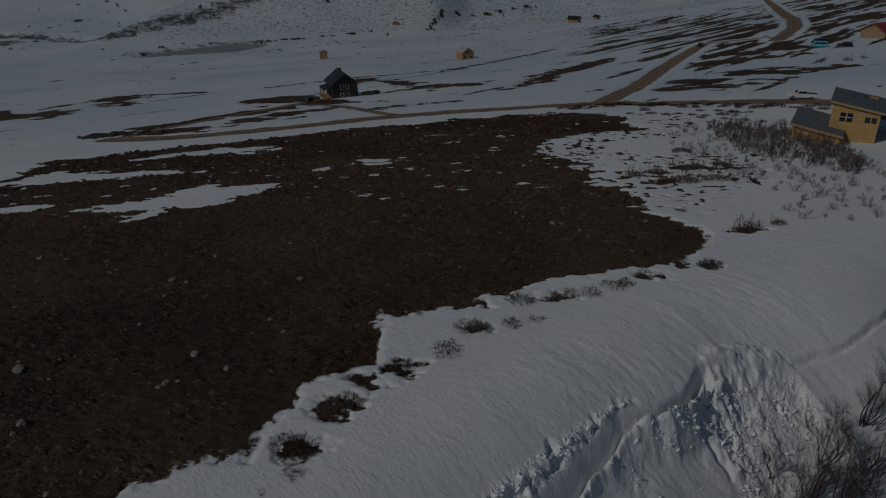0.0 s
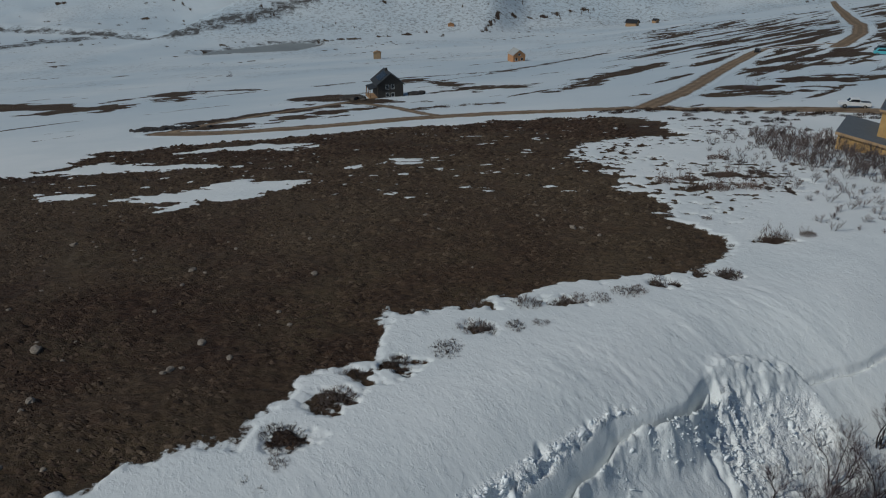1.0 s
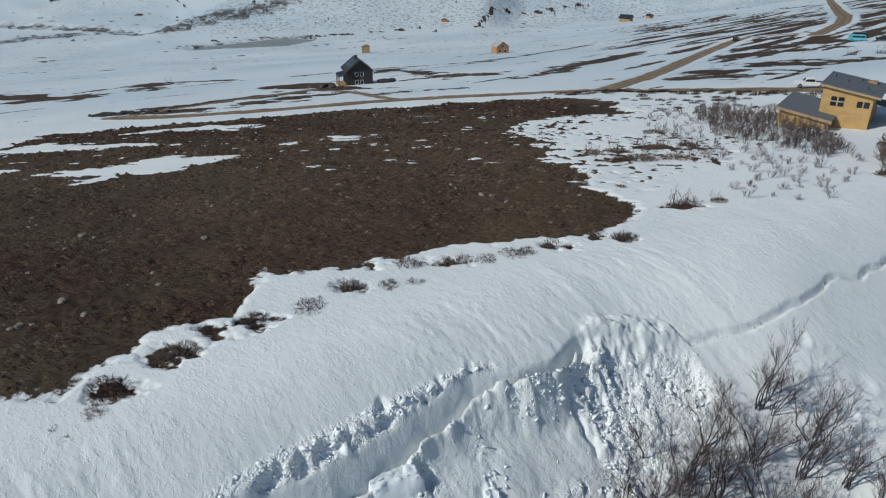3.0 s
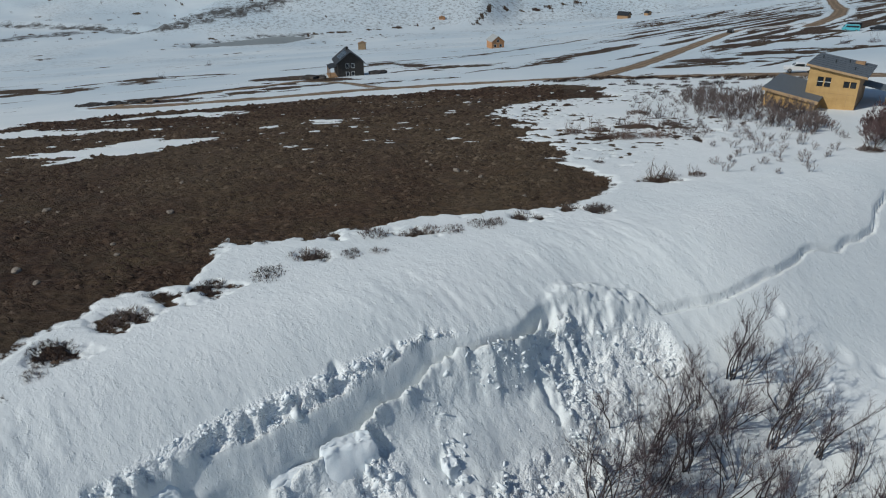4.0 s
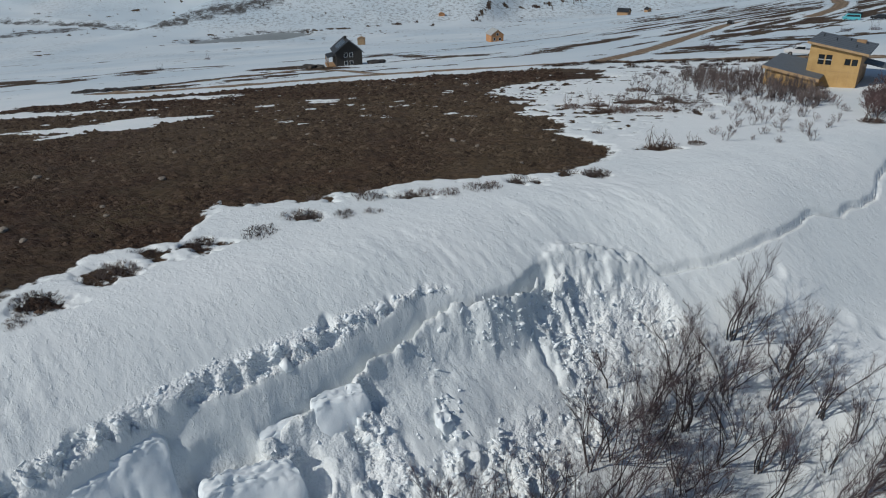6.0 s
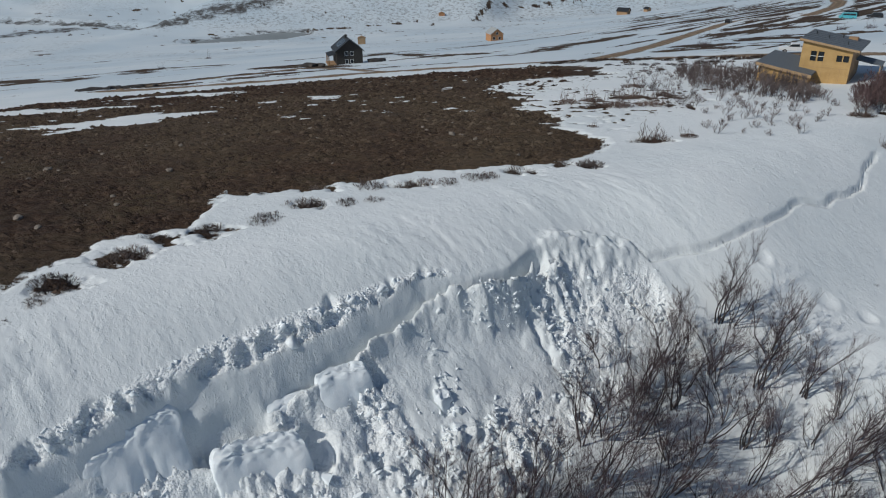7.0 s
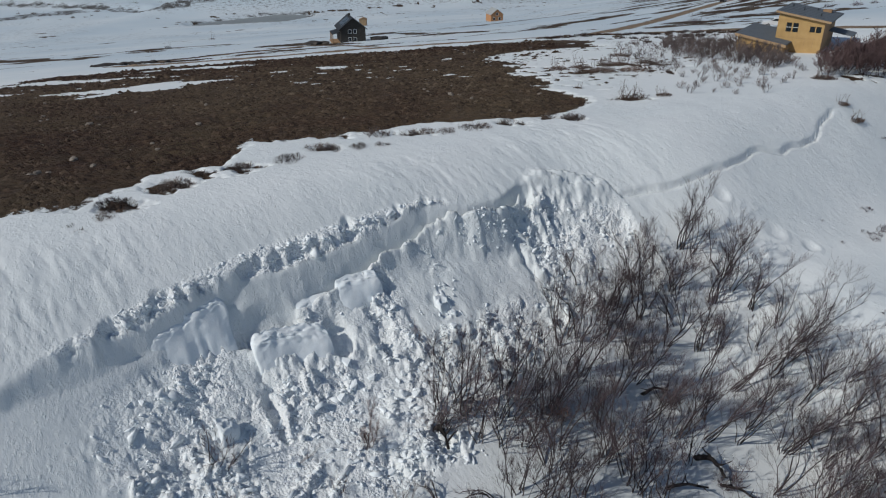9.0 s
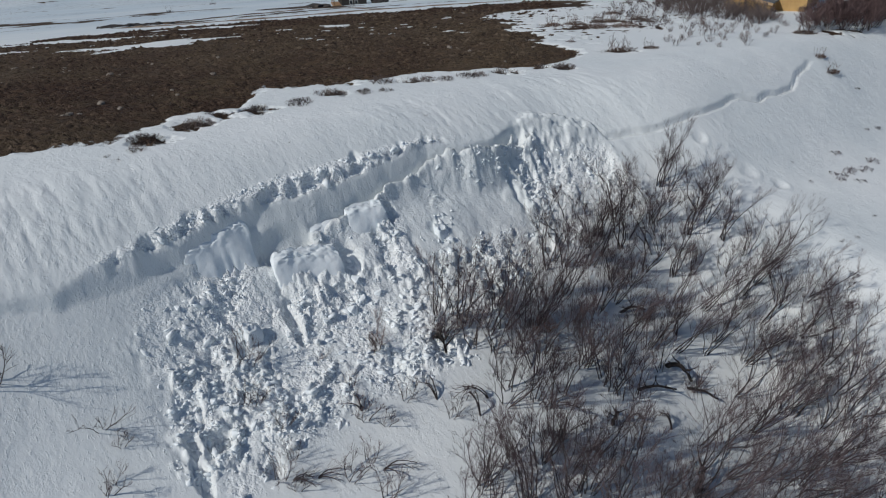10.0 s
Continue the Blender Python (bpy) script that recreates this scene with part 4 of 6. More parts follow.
for k, (x, y, span, top, turn) in enumerate(((15.2, 21.0, 2.0, 1.3, 2.2), (18.2, 20.1, 1.6, 1.5, 2.4), (10.4, 18.9, 1.6, 0.9, 2.6), (18.7, 21.8, 2.4, 1.2, -2.6), (28.5, 22.6, 1.2, 0.7, 0.5), (31.8, 23.0, 1.3, 1.0, 2.4),
                                             (7.2, 13.2, 1.5, 0.5, 0.2), (8.6, 13.6, 1.8, 0.4, 0.1), (22.9, 21.9, 2.6, 0.9, 0.2), (12.4, 14.9, 2.2, 0.7, 0.1))):
    ob = arched_sapling(300 + k, span, top, "thin dark sapling arched over onto the snow")
    ob.matrix_basis = stand(ob, x, y, turn, 1.0, 0.0)


def fallen_log(x, y, turn, length, radius, arch, seed, label):
    """A dark broken trunk lying bowed on the snow, with stub branches."""
    r = random.Random(seed)
    root = tagged(new("fallen_log"), label, "log", "broken trunks in the thicket")
    pts = [Vector((length * (k / 7 - 0.5), r.gauss(0, 0.06), arch * math.sin(math.pi * k / 7) + 0.05)) for k in range(8)]
    v, f = [], []
    tube(v, f, pts, [radius * (1.1 - 0.09 * k) for k in range(8)], 7)
    mesh_part("trunk", v, f, CHARBARK, root)
    for k in (2, 3, 4, 5, 6):
        v, f = [], []
        p1, r1 = grow(r, pts[k], Vector((r.uniform(-0.6, 0.9), r.uniform(-1, 1), r.uniform(0.3, 1.0))), r.uniform(0.5, 1.3), radius * 0.45, Vector((0, 0, 0.2)), 3)
        tube(v, f, p1, r1, 4)
        mesh_part("branch", v, f, CHARBARK, root)
    root.matrix_basis = stand(root, x, y, turn, 1.0, 0.0)


for k, (x, y, turn, length, radius, arch) in enumerate(((33.1, 28.3, -0.7, 2.4, 0.22, 0.9), (31.0, 26.1, 0.2, 3.4, 0.13, 0.5), (30.2, 33.6, 0.3, 2.4, 0.13, 0.5), (32.9, 18.7, 1.2, 2.2, 0.2, 0.8), (15.0, 25.5, -1.0, 2.0, 0.2, 0.9),
                                                        (27.6, 22.3, 1.1, 1.3, 0.13, 0.6), (31.8, 15.8, 0.9, 2.0, 0.16, 0.5), (34.6, 27.0, -0.4, 2.8, 0.12, 0.4))):
    fallen_log(x, y, turn, length, radius, arch, 200 + k, "dark broken trunk bowed down onto the snow")

# ---- bushes along the brink of the field ----
EDGE = [low_bush(80, 0.85, 0.6, 170, "low grey-brown bare bush melting out of the snow", 0, EDGEBARK), low_bush(81, 1.15, 0.5, 230, "wide low grey-brown bush melting out of the snow", 0, EDGEBARK),
        low_bush(82, 0.7, 0.75, 70, "thin grey bare bush melting out of the snow", 0, EDGEBARK)]
EDGE_PLACES = [(x, y, 1.35 * k) for x, y, k in [(-9.2, 34.5, 1.0), (-8.7, 32.0, 0.7), (-7.6, 38.0, 0.9), (-6.6, 39.0, 1.1), (-3.1, 43.3, 1.1), (0.3, 45.4, 1.0), (2.2, 49.0, 1.3), (3.2, 48.6, 0.9), (5.6, 49.3, 0.8), (6.6, 53.3, 1.2),
               (9.6, 54.0, 1.1), (10.8, 54.4, 1.1), (13.0, 54.7, 0.8), (15.2, 56.0, 0.9), (16.4, 56.5, 0.8), (19.0, 58.4, 1.3), (23.0, 60.7, 1.0), (25.2, 60.4, 1.0), (2.2, 53.4, 0.9), (7.6, 50.0, 0.7),
               (-5.8, 42.0, 0.7), (-7.0, 41.8, 0.6)]]
set_out(EDGE, EDGE_PLACES, rng, "bushes along the field edge", sink=0.1)
WISPY = [bare_tree(190 + k, h, n, 0.3, 0.9, 4, 3, 1, 0.022, "wispy_shrub", "few thin grey twigs sticking out of the snow bank", "shrub", twig_mat=EDGEBARK, low=1.0) for k, (h, n) in enumerate(((0.8, 7), (0.65, 9), (1.0, 6)))]
set_out(WISPY, [(3.6, 49.3), (5.7, 48.7), (7.0, 53.4), (0.5, 45.0), (8.9, 53.2), (13.1, 54.1), (-10.2, 30.3), (-8.8, 33.6), (15.7, 56.2), (2.0, 52.9), (-11.4, 44.2), (-9.0, 29.7)], rng, "wispy shrubs on the bank", sizes=(0.7, 1.2))
STALKY = [low_bush(85, 1.6, 0.8, 380, "brown bush with tall bare stalks standing in snow", 9, MAT), low_bush(86, 1.2, 0.7, 260, "brown bush with bare stalks standing in snow", 7, MAT)]
set_out(STALKY, [(31.2, 69.5, 1.0), (33.0, 69.8, 1.1), (36.2, 70.8, 0.6), (29.2, 88.0, 1.2), (31.4, 87.6, 1.2), (35.6, 88.0, 1.1), (25.8, 91.2, 1.0), (29.0, 92.0, 1.0), (34.3, 94.0, 1.0), (38.7, 95.0, 0.9),
                 (27.1, 75.4, 0.4), (32.5, 93.6, 0.9), (36.0, 104.0, 0.9), (57.5, 81.2, 1.2), (56.3, 72.5, 0.7), (57.3, 70.4, 0.8)], rng, "stalky bushes on the snowfield")

# ---- scrub on the snowfield and round the yellow house ----
SCRUB = [bare_tree(100 + k, h, n, 0.15, 0.5, 6, 4, 2, 0.032, "bare_shrub", "crooked grey leafless shrub on the snowfield", "shrub", twig_mat=SCRUBBARK)
         for k, (h, n) in enumerate(((1.9, 5), (1.5, 6), (2.2, 4), (1.4, 5), (1.8, 7)))]
SAPLINGS = [(31, 93), (36, 111), (40, 123), (55, 122), (59, 100), (58, 88), (56, 83), (46.5, 70.5), (38.5, 71.5), (40, 84)]
set_out(SCRUB, scatter(rng, SAPLINGS, 1.6, 1200)[:150], rng, "crooked shrubs", sizes=(0.5, 0.95))
THICK = [(43, 101), (46.5, 125), (57, 117), (60.5, 105), (58.5, 93), (54, 87.5), (49, 95)]
BROWN = [bare_tree(120 + k, h, n, 0.1, 0.6, 6, 5, 2, 0.04, "bare_shrub", "dense grey-brown leafless shrub beside the house", "shrub", twig_mat=SCRUBBARK, fine=0.014) for k, (h, n) in enumerate(((2.0, 6), (1.7, 7), (2.2, 5)))]
set_out(BROWN, scatter(rng, THICK, 1.4, 1800)[:100], rng, "shrubs beside the yellow house", sizes=(0.8, 1.2))
RED = [bare_tree(140 + k, h, n, 0.1, 0.75, 6, 6, 4, 0.035, "bare_shrub", "thick reddish-brown leafless shrub on a bare bank", "shrub", twig_mat=REDBARK, fine=0.017) for k, (h, n) in enumerate(((3.8, 7), (3.4, 8), (4.2, 6)))]
set_out(RED, scatter(rng, [(57.3, 83), (63, 82.2), (73, 90), (82, 99), (78, 106), (68, 97), (62.3, 91)], 1.45, 1800)[:100], rng, "reddish shrubs on the bank", sizes=(0.82, 1.12))
SPRIG = [low_bush(160, 0.55, 0.6, 40, "few dark sprigs poking through smooth snow"), low_bush(161, 0.75, 0.5, 60, "few dark sprigs poking through smooth snow")]
set_out(SPRIG, [(53.6, 56.8), (52.1, 52.9), (54.0, 53.5), (54.4, 51.8), (57.6, 56.7), (49.0, 50.4, 0.5), (53.2, 45.3, 0.5), (48.6, 40.4, 0.5), (50.0, 41.0, 0.5), (48.5, 36.9, 0.8), (61.0, 64.2, 0.8), (54.5, 54.2), (52.5, 51.7),
                (53.2, 52.6), (56.0, 54.6), (48.0, 52.9, 0.4), (47.5, 34.7, 1.2), (45.8, 30.8, 1.2), (47.8, 30.8, 1.3), (47.1, 30.1), (59.4, 63.2, 0.6), (60.2, 69.7, 0.6), (12.0, 44.0, 0.3), (2.0, 36.0, 0.25)], rng, "sprigs in the snow")
ROADSIDE = [low_bush(170, 1.0, 0.6, 170, "low dark sagebrush beside the dirt road", 0, GRASS), low_bush(171, 0.7, 0.5, 110, "low dark sagebrush beside the dirt road", 0, GRASS)]
set_out(ROADSIDE, [(x, 158.5 - 0.62 * max(0, x - 38) + rng.uniform(-5, 1)) for x in np.arange(26, 76, 0.7)] + scatter(rng, [(36, 140), (58, 122), (62, 132), (42, 150)], 2.2, 120), rng, "sagebrush along the road", sizes=(0.8, 1.6))
FARTREE = [low_bush(180, 2.4, 2.2, 150, "dark bare bush on far snow", 5)]
set_out(FARTREE, [(124, 215), (118, 212), (111, 214), (68, 190), (-131, 300), (-160, 420), (-13, 872), (-88, 857), (-470, 775), (-500, 778), (-530, 779), (-440, 772), (-485, 768), (-515, 770)], rng, "far bushes", sizes=(0.5, 0.9))


# ---- slabs and chunks of broken snow ----
def plan(u, d):
    return -9.8 + 0.77 * u + 0.64 * d, 35 + 0.64 * u - 0.77 * d


def slab_block(name, u0, u1, d0, d1, bottom, top, lean, label, seed, rough=0.06, cells=14, tip=0.0, skew=0.0):
    """A block of packed snow that follows the bank: flat sides, crumbled edges. Heights are from the bank's own surface."""
    bm = bmesh.new()
    bmesh.ops.create_cube(bm, size=2.0)
    bmesh.ops.subdivide_edges(bm, edges=bm.edges[:], cuts=cells, use_grid_fill=True)
    off = Vector((seed * 7.1, seed * 3.3, 0))
    cx, cy = plan((u0 + u1) / 2, (d0 + d1) / 2)
    cz = float(plateau(np.array(cx), np.array(cy)) + bank(np.array(cx), np.array(cy)))
    for v in bm.verts:
        a, b, c = v.co
        f = max(abs(a), abs(b), abs(c)) / max((abs(a) ** 8 + abs(b) ** 8 + abs(c) ** 8) ** (1 / 8), 1e-6)
        a, b, c = a * f, b * f, c * f
        u = (u0 + u1) / 2 + a * (u1 - u0) / 2
        d = (d0 + d1) / 2 + b * (d1 - d0) / 2 + lean * (c * -0.5 + 0.5) + skew * a
        x, y = plan(u, d)
        slope = float(bank(np.array(x), np.array(y)) + plateau(np.array(x), np.array(y)))
        z = slope + bottom + (top - bottom) * (c * 0.5 + 0.5) + tip * a
        p = Vector((x, y, z)) + off
        flute = noise.noise(Vector((u * 3.0, d * 0.4, seed))) * 0.07 * (1 - abs(c))
        crumb = max(0.0, c - 0.85) * 5.0
        w = noise.noise_vector(p * 0.6) * rough * 1.6 + noise.noise_vector(p * 2.2) * rough * (0.35 + crumb * 1.4) + noise.noise_vector(p * 6) * rough * (0.2 + crumb * 1.2) + Vector((flute, -flute, 0))
        v.co = Vector((x - cx, y - cy, z - cz)) + w
    ob = part(name, bm, SNOW, flat=False)
    ob.location = (cx, cy, cz)
    return tagged(ob, label, "snow block", "blocks of the broken slab")


slab_block("snow_block", -1.6, 3.75, 11.2, 12.2, -3.8, -0.8, 2.6, "big smooth-sided slab of snow broken from the bank", 1, 0.11, 30, 0.1, -0.5)
slab_block("snow_block", 4.4, 9.5, 13.6, 14.5, -4.6, -1.4, 2.6, "big slumped slab of snow lying in the debris", 2, 0.11, 30, 0.0, 0.3)
slab_block("snow_block", 11.3, 14.7, 12.1, 12.9, -3.2, -1.05, 1.2, "broken slab corner with a sharp shaded side", 3, 0.12, 16, 0.1, 0.1)
slab_block("snow_block", 18.0, 19.0, 14.7, 15.7, -3.0, -1.25, 0.2, "rounded block of snow on the slide's bed", 4, 0.14, 10)
slab_block("snow_block", 21.9, 23.3, 10.5, 11.2, -2.2, -0.55, 0.5, "smooth leaning block below the crown wall", 6, 0.08, 12)
slab_block("snow_block", 8.2, 11.2, 12.2, 12.8, -2.8, -1.7, 0.5, "low smooth slab fallen from the crown wall", 7, 0.08, 14)
slab_block("snow_block", 0.6, 1.8, 17.0, 17.9, -3.0, -1.3, 0.2, "tilted block of snow among rubble", 5, 0.14, 10, -0.2)


def chunk_mesh(seed):
    """An angular lump: the hull of scattered points."""
    r = random.Random(seed + 400)
    bm = bmesh.new()
    for _ in range(16):
        p = Vector((r.uniform(-1, 1), r.uniform(-1, 1), r.uniform(-1, 1)))
        k = max(abs(p.x), abs(p.y), abs(p.z))
        p = p / max(k, 0.3) * r.uniform(0.75, 1.0)
        bm.verts.new((p.x, p.y * 0.85, p.z * 0.65))
    hull = bmesh.ops.convex_hull(bm, input=bm.verts[:])
    loose = [v for v in hull["geom_interior"] if isinstance(v, bmesh.types.BMVert)]
    bmesh.ops.delete(bm, geom=loose, context="VERTS")
    bmesh.ops.bevel(bm, geom=bm.edges[:], offset=0.06, segments=1, affect="EDGES")
    return bm


CHUNKS = [tagged(part("snow_chunk", chunk_mesh(k), SNOW), "angular chunk of packed snow in the avalanche debris", "snow chunk") for k in range(9)]
rng = random.Random(12)
places = []
for _ in range(420):
    u = rng.uniform(-6, 33)
    toe = float(np.interp(u, [-6, 1, 5, 11, 20, 28, 38], [23.5, 25.5, 24.5, 24, 21.5, 19, 15]))
    d = toe - abs(rng.gauss(0, 3.6)) - 0.3
    if u > 20 and d < 17.5:
        continue
    places.append((*plan(u, d), rng.uniform(0.09, 0.24) * (1.7 if rng.random() < 0.12 else 1)))
for k, (x, y, s) in enumerate(places[:300]):
    src = CHUNKS[k % 9]
    ob = src if k < 9 else src.copy()
    if k >= 9:
        scene.collection.objects.link(ob)
    ob.matrix_basis = Matrix.LocRotScale(Vector((x, y, on_ground(x, y) + 0.12 * s)), Euler((rng.uniform(-0.5, 0.5), rng.uniform(-0.5, 0.5), rng.uniform(0, 6.28))), Vector((s * rng.uniform(0.8, 1.4), s, s)))
    ob["group"] = "chunks of avalanche debris"


def rubble_mesh():
    """The finer rubble: many small angular lumps strewn where the slide came to rest and along its rim."""
    r = np.random.default_rng(31)
    protos = []
    for k in range(10):
        bm = bmesh.new()
        rr = random.Random(k + 70)
        for _ in range(9):
            p = Vector((rr.uniform(-1, 1), rr.uniform(-1, 1), rr.uniform(-1, 1)))
            p = p / max(max(abs(p.x), abs(p.y), abs(p.z)), 0.3) * rr.uniform(0.75, 1.0)
            bm.verts.new((p.x, p.y * 0.9, p.z * 0.75))
        hull = bmesh.ops.convex_hull(bm, input=bm.verts[:])
        bmesh.ops.delete(bm, geom=[v for v in hull["geom_interior"] if isinstance(v, bmesh.types.BMVert)], context="VERTS")
        bm.verts.index_update()
        protos.append((np.array([v.co for v in bm.verts]), np.array([[v.index for v in f.verts] for f in bm.faces])))
        bm.free()
    n = 70000
    u, d = r.uniform(-7.5, 38.8, n), r.uniform(9.5, 28, n)
    c = d - np.interp(u, CROWN_U, CROWN_D)
    toe = np.interp(u, [-9, -6.5, -3.7, 0, 5, 11, 16, 22, 28, 34, 38.5], [15, 24.5, 26.8, 25.2, 24.4, 24.6, 23.6, 20.8, 19.5, 19, 17])
    f = d - np.interp(u, FOOT_U, FOOT_D)
    clump = smooth(fbm(u / 2.0 + 0.15 * d, d / 3.4, 3, 55) + 0.5 * fbm(u / 0.7, d / 0.7, 2, 56), -0.1, 0.22)
    want = smooth(f, 0.4, 1.2) * smooth(d, toe + 2.0, toe - 1.0) * (0.05 + 0.75 * clump) * smooth(u - np.interp(d, [13, 15.5, 17.3, 19.5, 22, 25], [-4.0, -5.0, -6.8, -5.2, -5.6, -6.8]) - 2.2 * fbm(d / 1.8, u / 4, 3, 52), -1.2, 0.6)
    bed = smooth(u, 14.5, 16.5) * smooth(u, 29.5, 26.5) * smooth(d, 17.6, 16.2)
    want = want * (1 - 0.97 * bed * (1 - 0.6 * np.exp(-((u - 18.9 + 0.12 * (d - 13)) / 0.75) ** 2)))
    for a, b, ru, rd in ((5.9, 12.8, 2.6, 1.5), (10.2, 14.7, 1.2, 1.4), (3.1, 14.6, 1.3, 1.6), (6.9, 14.9, 3.0, 1.2), (1.0, 12.6, 3.0, 1.2), (2.9, 19.5, 0.9, 2.3)):
        want = want * smooth(((u - a) / ru) ** 2 + ((d - b) / rd) ** 2, 0.7, 1.2)
    edge = 0.85 * smooth(c, -0.6, 0.05) * (1 - smooth(f + np.interp(u, FOOT_U, FACE_WIDE), -0.3, -0.1)) * smooth(u, 23.5, 21.5) * smooth(u, -8, -5) * (0.15 + 0.85 * smooth(fbm(u / 1.2, d / 0.8, 2, 58), -0.2, 0.2))
    crest = 0.7 * smooth(u, 22, 23) * smooth(u, 33, 31) * smooth(f, 0.5, 0.9) * smooth(f, 2.2, 1.4)
    want = np.maximum(np.maximum(want, crest), edge) * np.where(u > 29, smooth(c, -0.2, 0.4), 1)
    keep = r.random(n) < want * 0.55
    u, d = u[keep], d[keep]
    x, y = plan(u, d)
    z = ground_z(x, y)
    size = np.clip(np.exp(r.normal(-2.75, 0.7, len(u))), 0.03, 0.42)
    size = np.where(u > 30, size * 0.85, size)
    wide = r.uniform(0.9, 2.0, len(u))
    vs, fs, at = [], [], 0
    turn = r.uniform(0, 6.28, (len(u), 3))
    for k in range(len(u)):
        pv, pf = protos[k % 10]
        m = np.array(Euler((turn[k][0] * 0.12, turn[k][1] * 0.12, turn[k][2])).to_matrix()) @ np.diag((size[k] * wide[k], size[k], size[k] * 0.75))
        vs.append(pv @ m.T + (x[k], y[k], z[k] - 0.05 * size[k]))
        fs.append(pf + at)
        at += len(pv)
    vs, fs = np.concatenate(vs), np.concatenate(fs)
    me = bpy.data.meshes.new("snow_rubble")
    me.vertices.add(len(vs))
    me.vertices.foreach_set("co", vs.ravel())
    me.loops.add(fs.size)
    me.loops.foreach_set("vertex_index", fs.ravel().astype(np.int32))
    me.polygons.add(len(fs))
    me.polygons.foreach_set("loop_start", np.arange(0, fs.size, 3, dtype=np.int32))
    me.update(calc_edges=True)
    me.materials.append(SNOW)
    return tagged(new("snow_rubble", me), "fine crumbled snow rubble strewn over the avalanche bed", "snow rubble", kind="stuff")


rubble_mesh()


# ---- houses ----
OSB = plain("yellow_sheathing", (0.40, 0.245, 0.095), (0.55, 0.36, 0.155), 0.9, 0.75, 0.15, 0.01)
# brown timber; on the yellow house's low end it stands in for shade
OSB_DARK = plain("bare_and_shaded_boarding", (0.30, 0.18, 0.10), (0.42, 0.27, 0.15), 0.9, 0.8)
SHINGLE = plain("grey_roofing", (0.085, 0.098, 0.115), (0.17, 0.19, 0.21), 1.6, 0.7, 0.4, 0.02, (1, 4, 1))
SEAM = plain("roof_seam", (0.03, 0.035, 0.04), (0.05, 0.055, 0.06), 2.0, 0.6)
FASCIA = plain("raw_timber", (0.34, 0.22, 0.12), (0.46, 0.32, 0.19), 1.5, 0.75)
WHITE = plain("white_trim", (0.70, 0.70, 0.68), (0.80, 0.80, 0.79), 3.0, 0.5, 0.1)
CHAR = boards("dark_siding", (0.038, 0.034, 0.030), (0.065, 0.058, 0.052), 0.22, "Z")
DARKROOF = plain("black_roofing", (0.018, 0.020, 0.024), (0.040, 0.043, 0.048), 1.5, 0.6, 0.3)
PANEL = plain("solar_glass", (0.008, 0.010, 0.016), (0.014, 0.018, 0.030), 0.8, 0.15, 0)
ORANGE = boards("orange_boarding", (0.40, 0.19, 0.085), (0.52, 0.27, 0.13), 0.25, "Z")
TAN = boards("tan_boarding", (0.30, 0.20, 0.11), (0.40, 0.28, 0.17), 0.25, "Z")
TIN = plain("pale_tin", (0.30, 0.30, 0.29), (0.45, 0.45, 0.44), 0.8, 0.45, 0.2)
REDTIN = plain("red_tin", (0.26, 0.025, 0.022), (0.34, 0.045, 0.035), 0.6, 0.5, 0.2)


def wall_with_holes(bm, width, heights, thick, holes, plane):
    """A wall along local x from 0 to width, its top running between two heights, with openings cut through. plane maps (along, out, up) to a point."""
    xs = sorted({0.0, width, *[h[0] for h in holes], *[h[1] for h in holes]})
    def top(x):
        return heights[0] + (heights[1] - heights[0]) * x / width
    for a, b in zip(xs, xs[1:]):
        spans, z = [], 0.0
        for h in sorted((h for h in holes if h[0] <= a and h[1] >= b), key=lambda h: h[2]):
            spans.append((z, z, h[2], h[2]))
            z = h[3]
        spans.append((z, z, top(a), top(b)))
        for z0a, z0b, z1a, z1b in spans:
            quad = [(a, z0a), (b, z0b), (b, z1b), (a, z1a)]
            prism(bm, [plane(x, 0, zz) for x, zz in quad], Vector(plane(0, thick, 0)) - Vector(plane(0, 0, 0)))
    bmesh.ops.remove_doubles(bm, verts=bm.verts[:], dist=0.001)
    return bm


def window(parent, plane, x0, x1, z0, z1, frame_mat, panes=2, name="window", bar=0.07, cross=True):
    root = part(name, wall_ring(plane, x0, x1, z0, z1, bar), frame_mat, parent, "white-framed window" if frame_mat == WHITE else "dark unframed window")
    step = (x1 - x0) / panes
    for k in range(panes):
        bm = bmesh.new()
        prism(bm, [plane(x, 0.06, z) for x, z in ((x0 + k * step + 0.02, z0), (x0 + (k + 1) * step - 0.02, z0), (x0 + (k + 1) * step - 0.02, z1), (x0 + k * step + 0.02, z1))], Vector(plane(0, 0.09, 0)) - Vector(plane(0, 0.06, 0)))
        part("pane", bm, GLASS, root)
    bm = bmesh.new()
    for k in range(1, panes):
        x = x0 + k * step
        prism(bm, [plane(a, -0.02, z) for a, z in ((x - bar, z0), (x + bar, z0), (x + bar, z1), (x - bar, z1))], Vector(plane(0, 0.07, 0)) - Vector(plane(0, 0, 0)))
    if cross:
        zm = (z0 + z1) / 2
        prism(bm, [plane(a, -0.012, z) for a, z in ((x0, zm - 0.035), (x1, zm - 0.035), (x1, zm + 0.035), (x0, zm + 0.035))], Vector(plane(0, 0.06, 0)) - Vector(plane(0, 0, 0)))
    if len(bm.verts):
        part("glazing_bar", bm, frame_mat, root)
    else:
        bm.free()
    return root


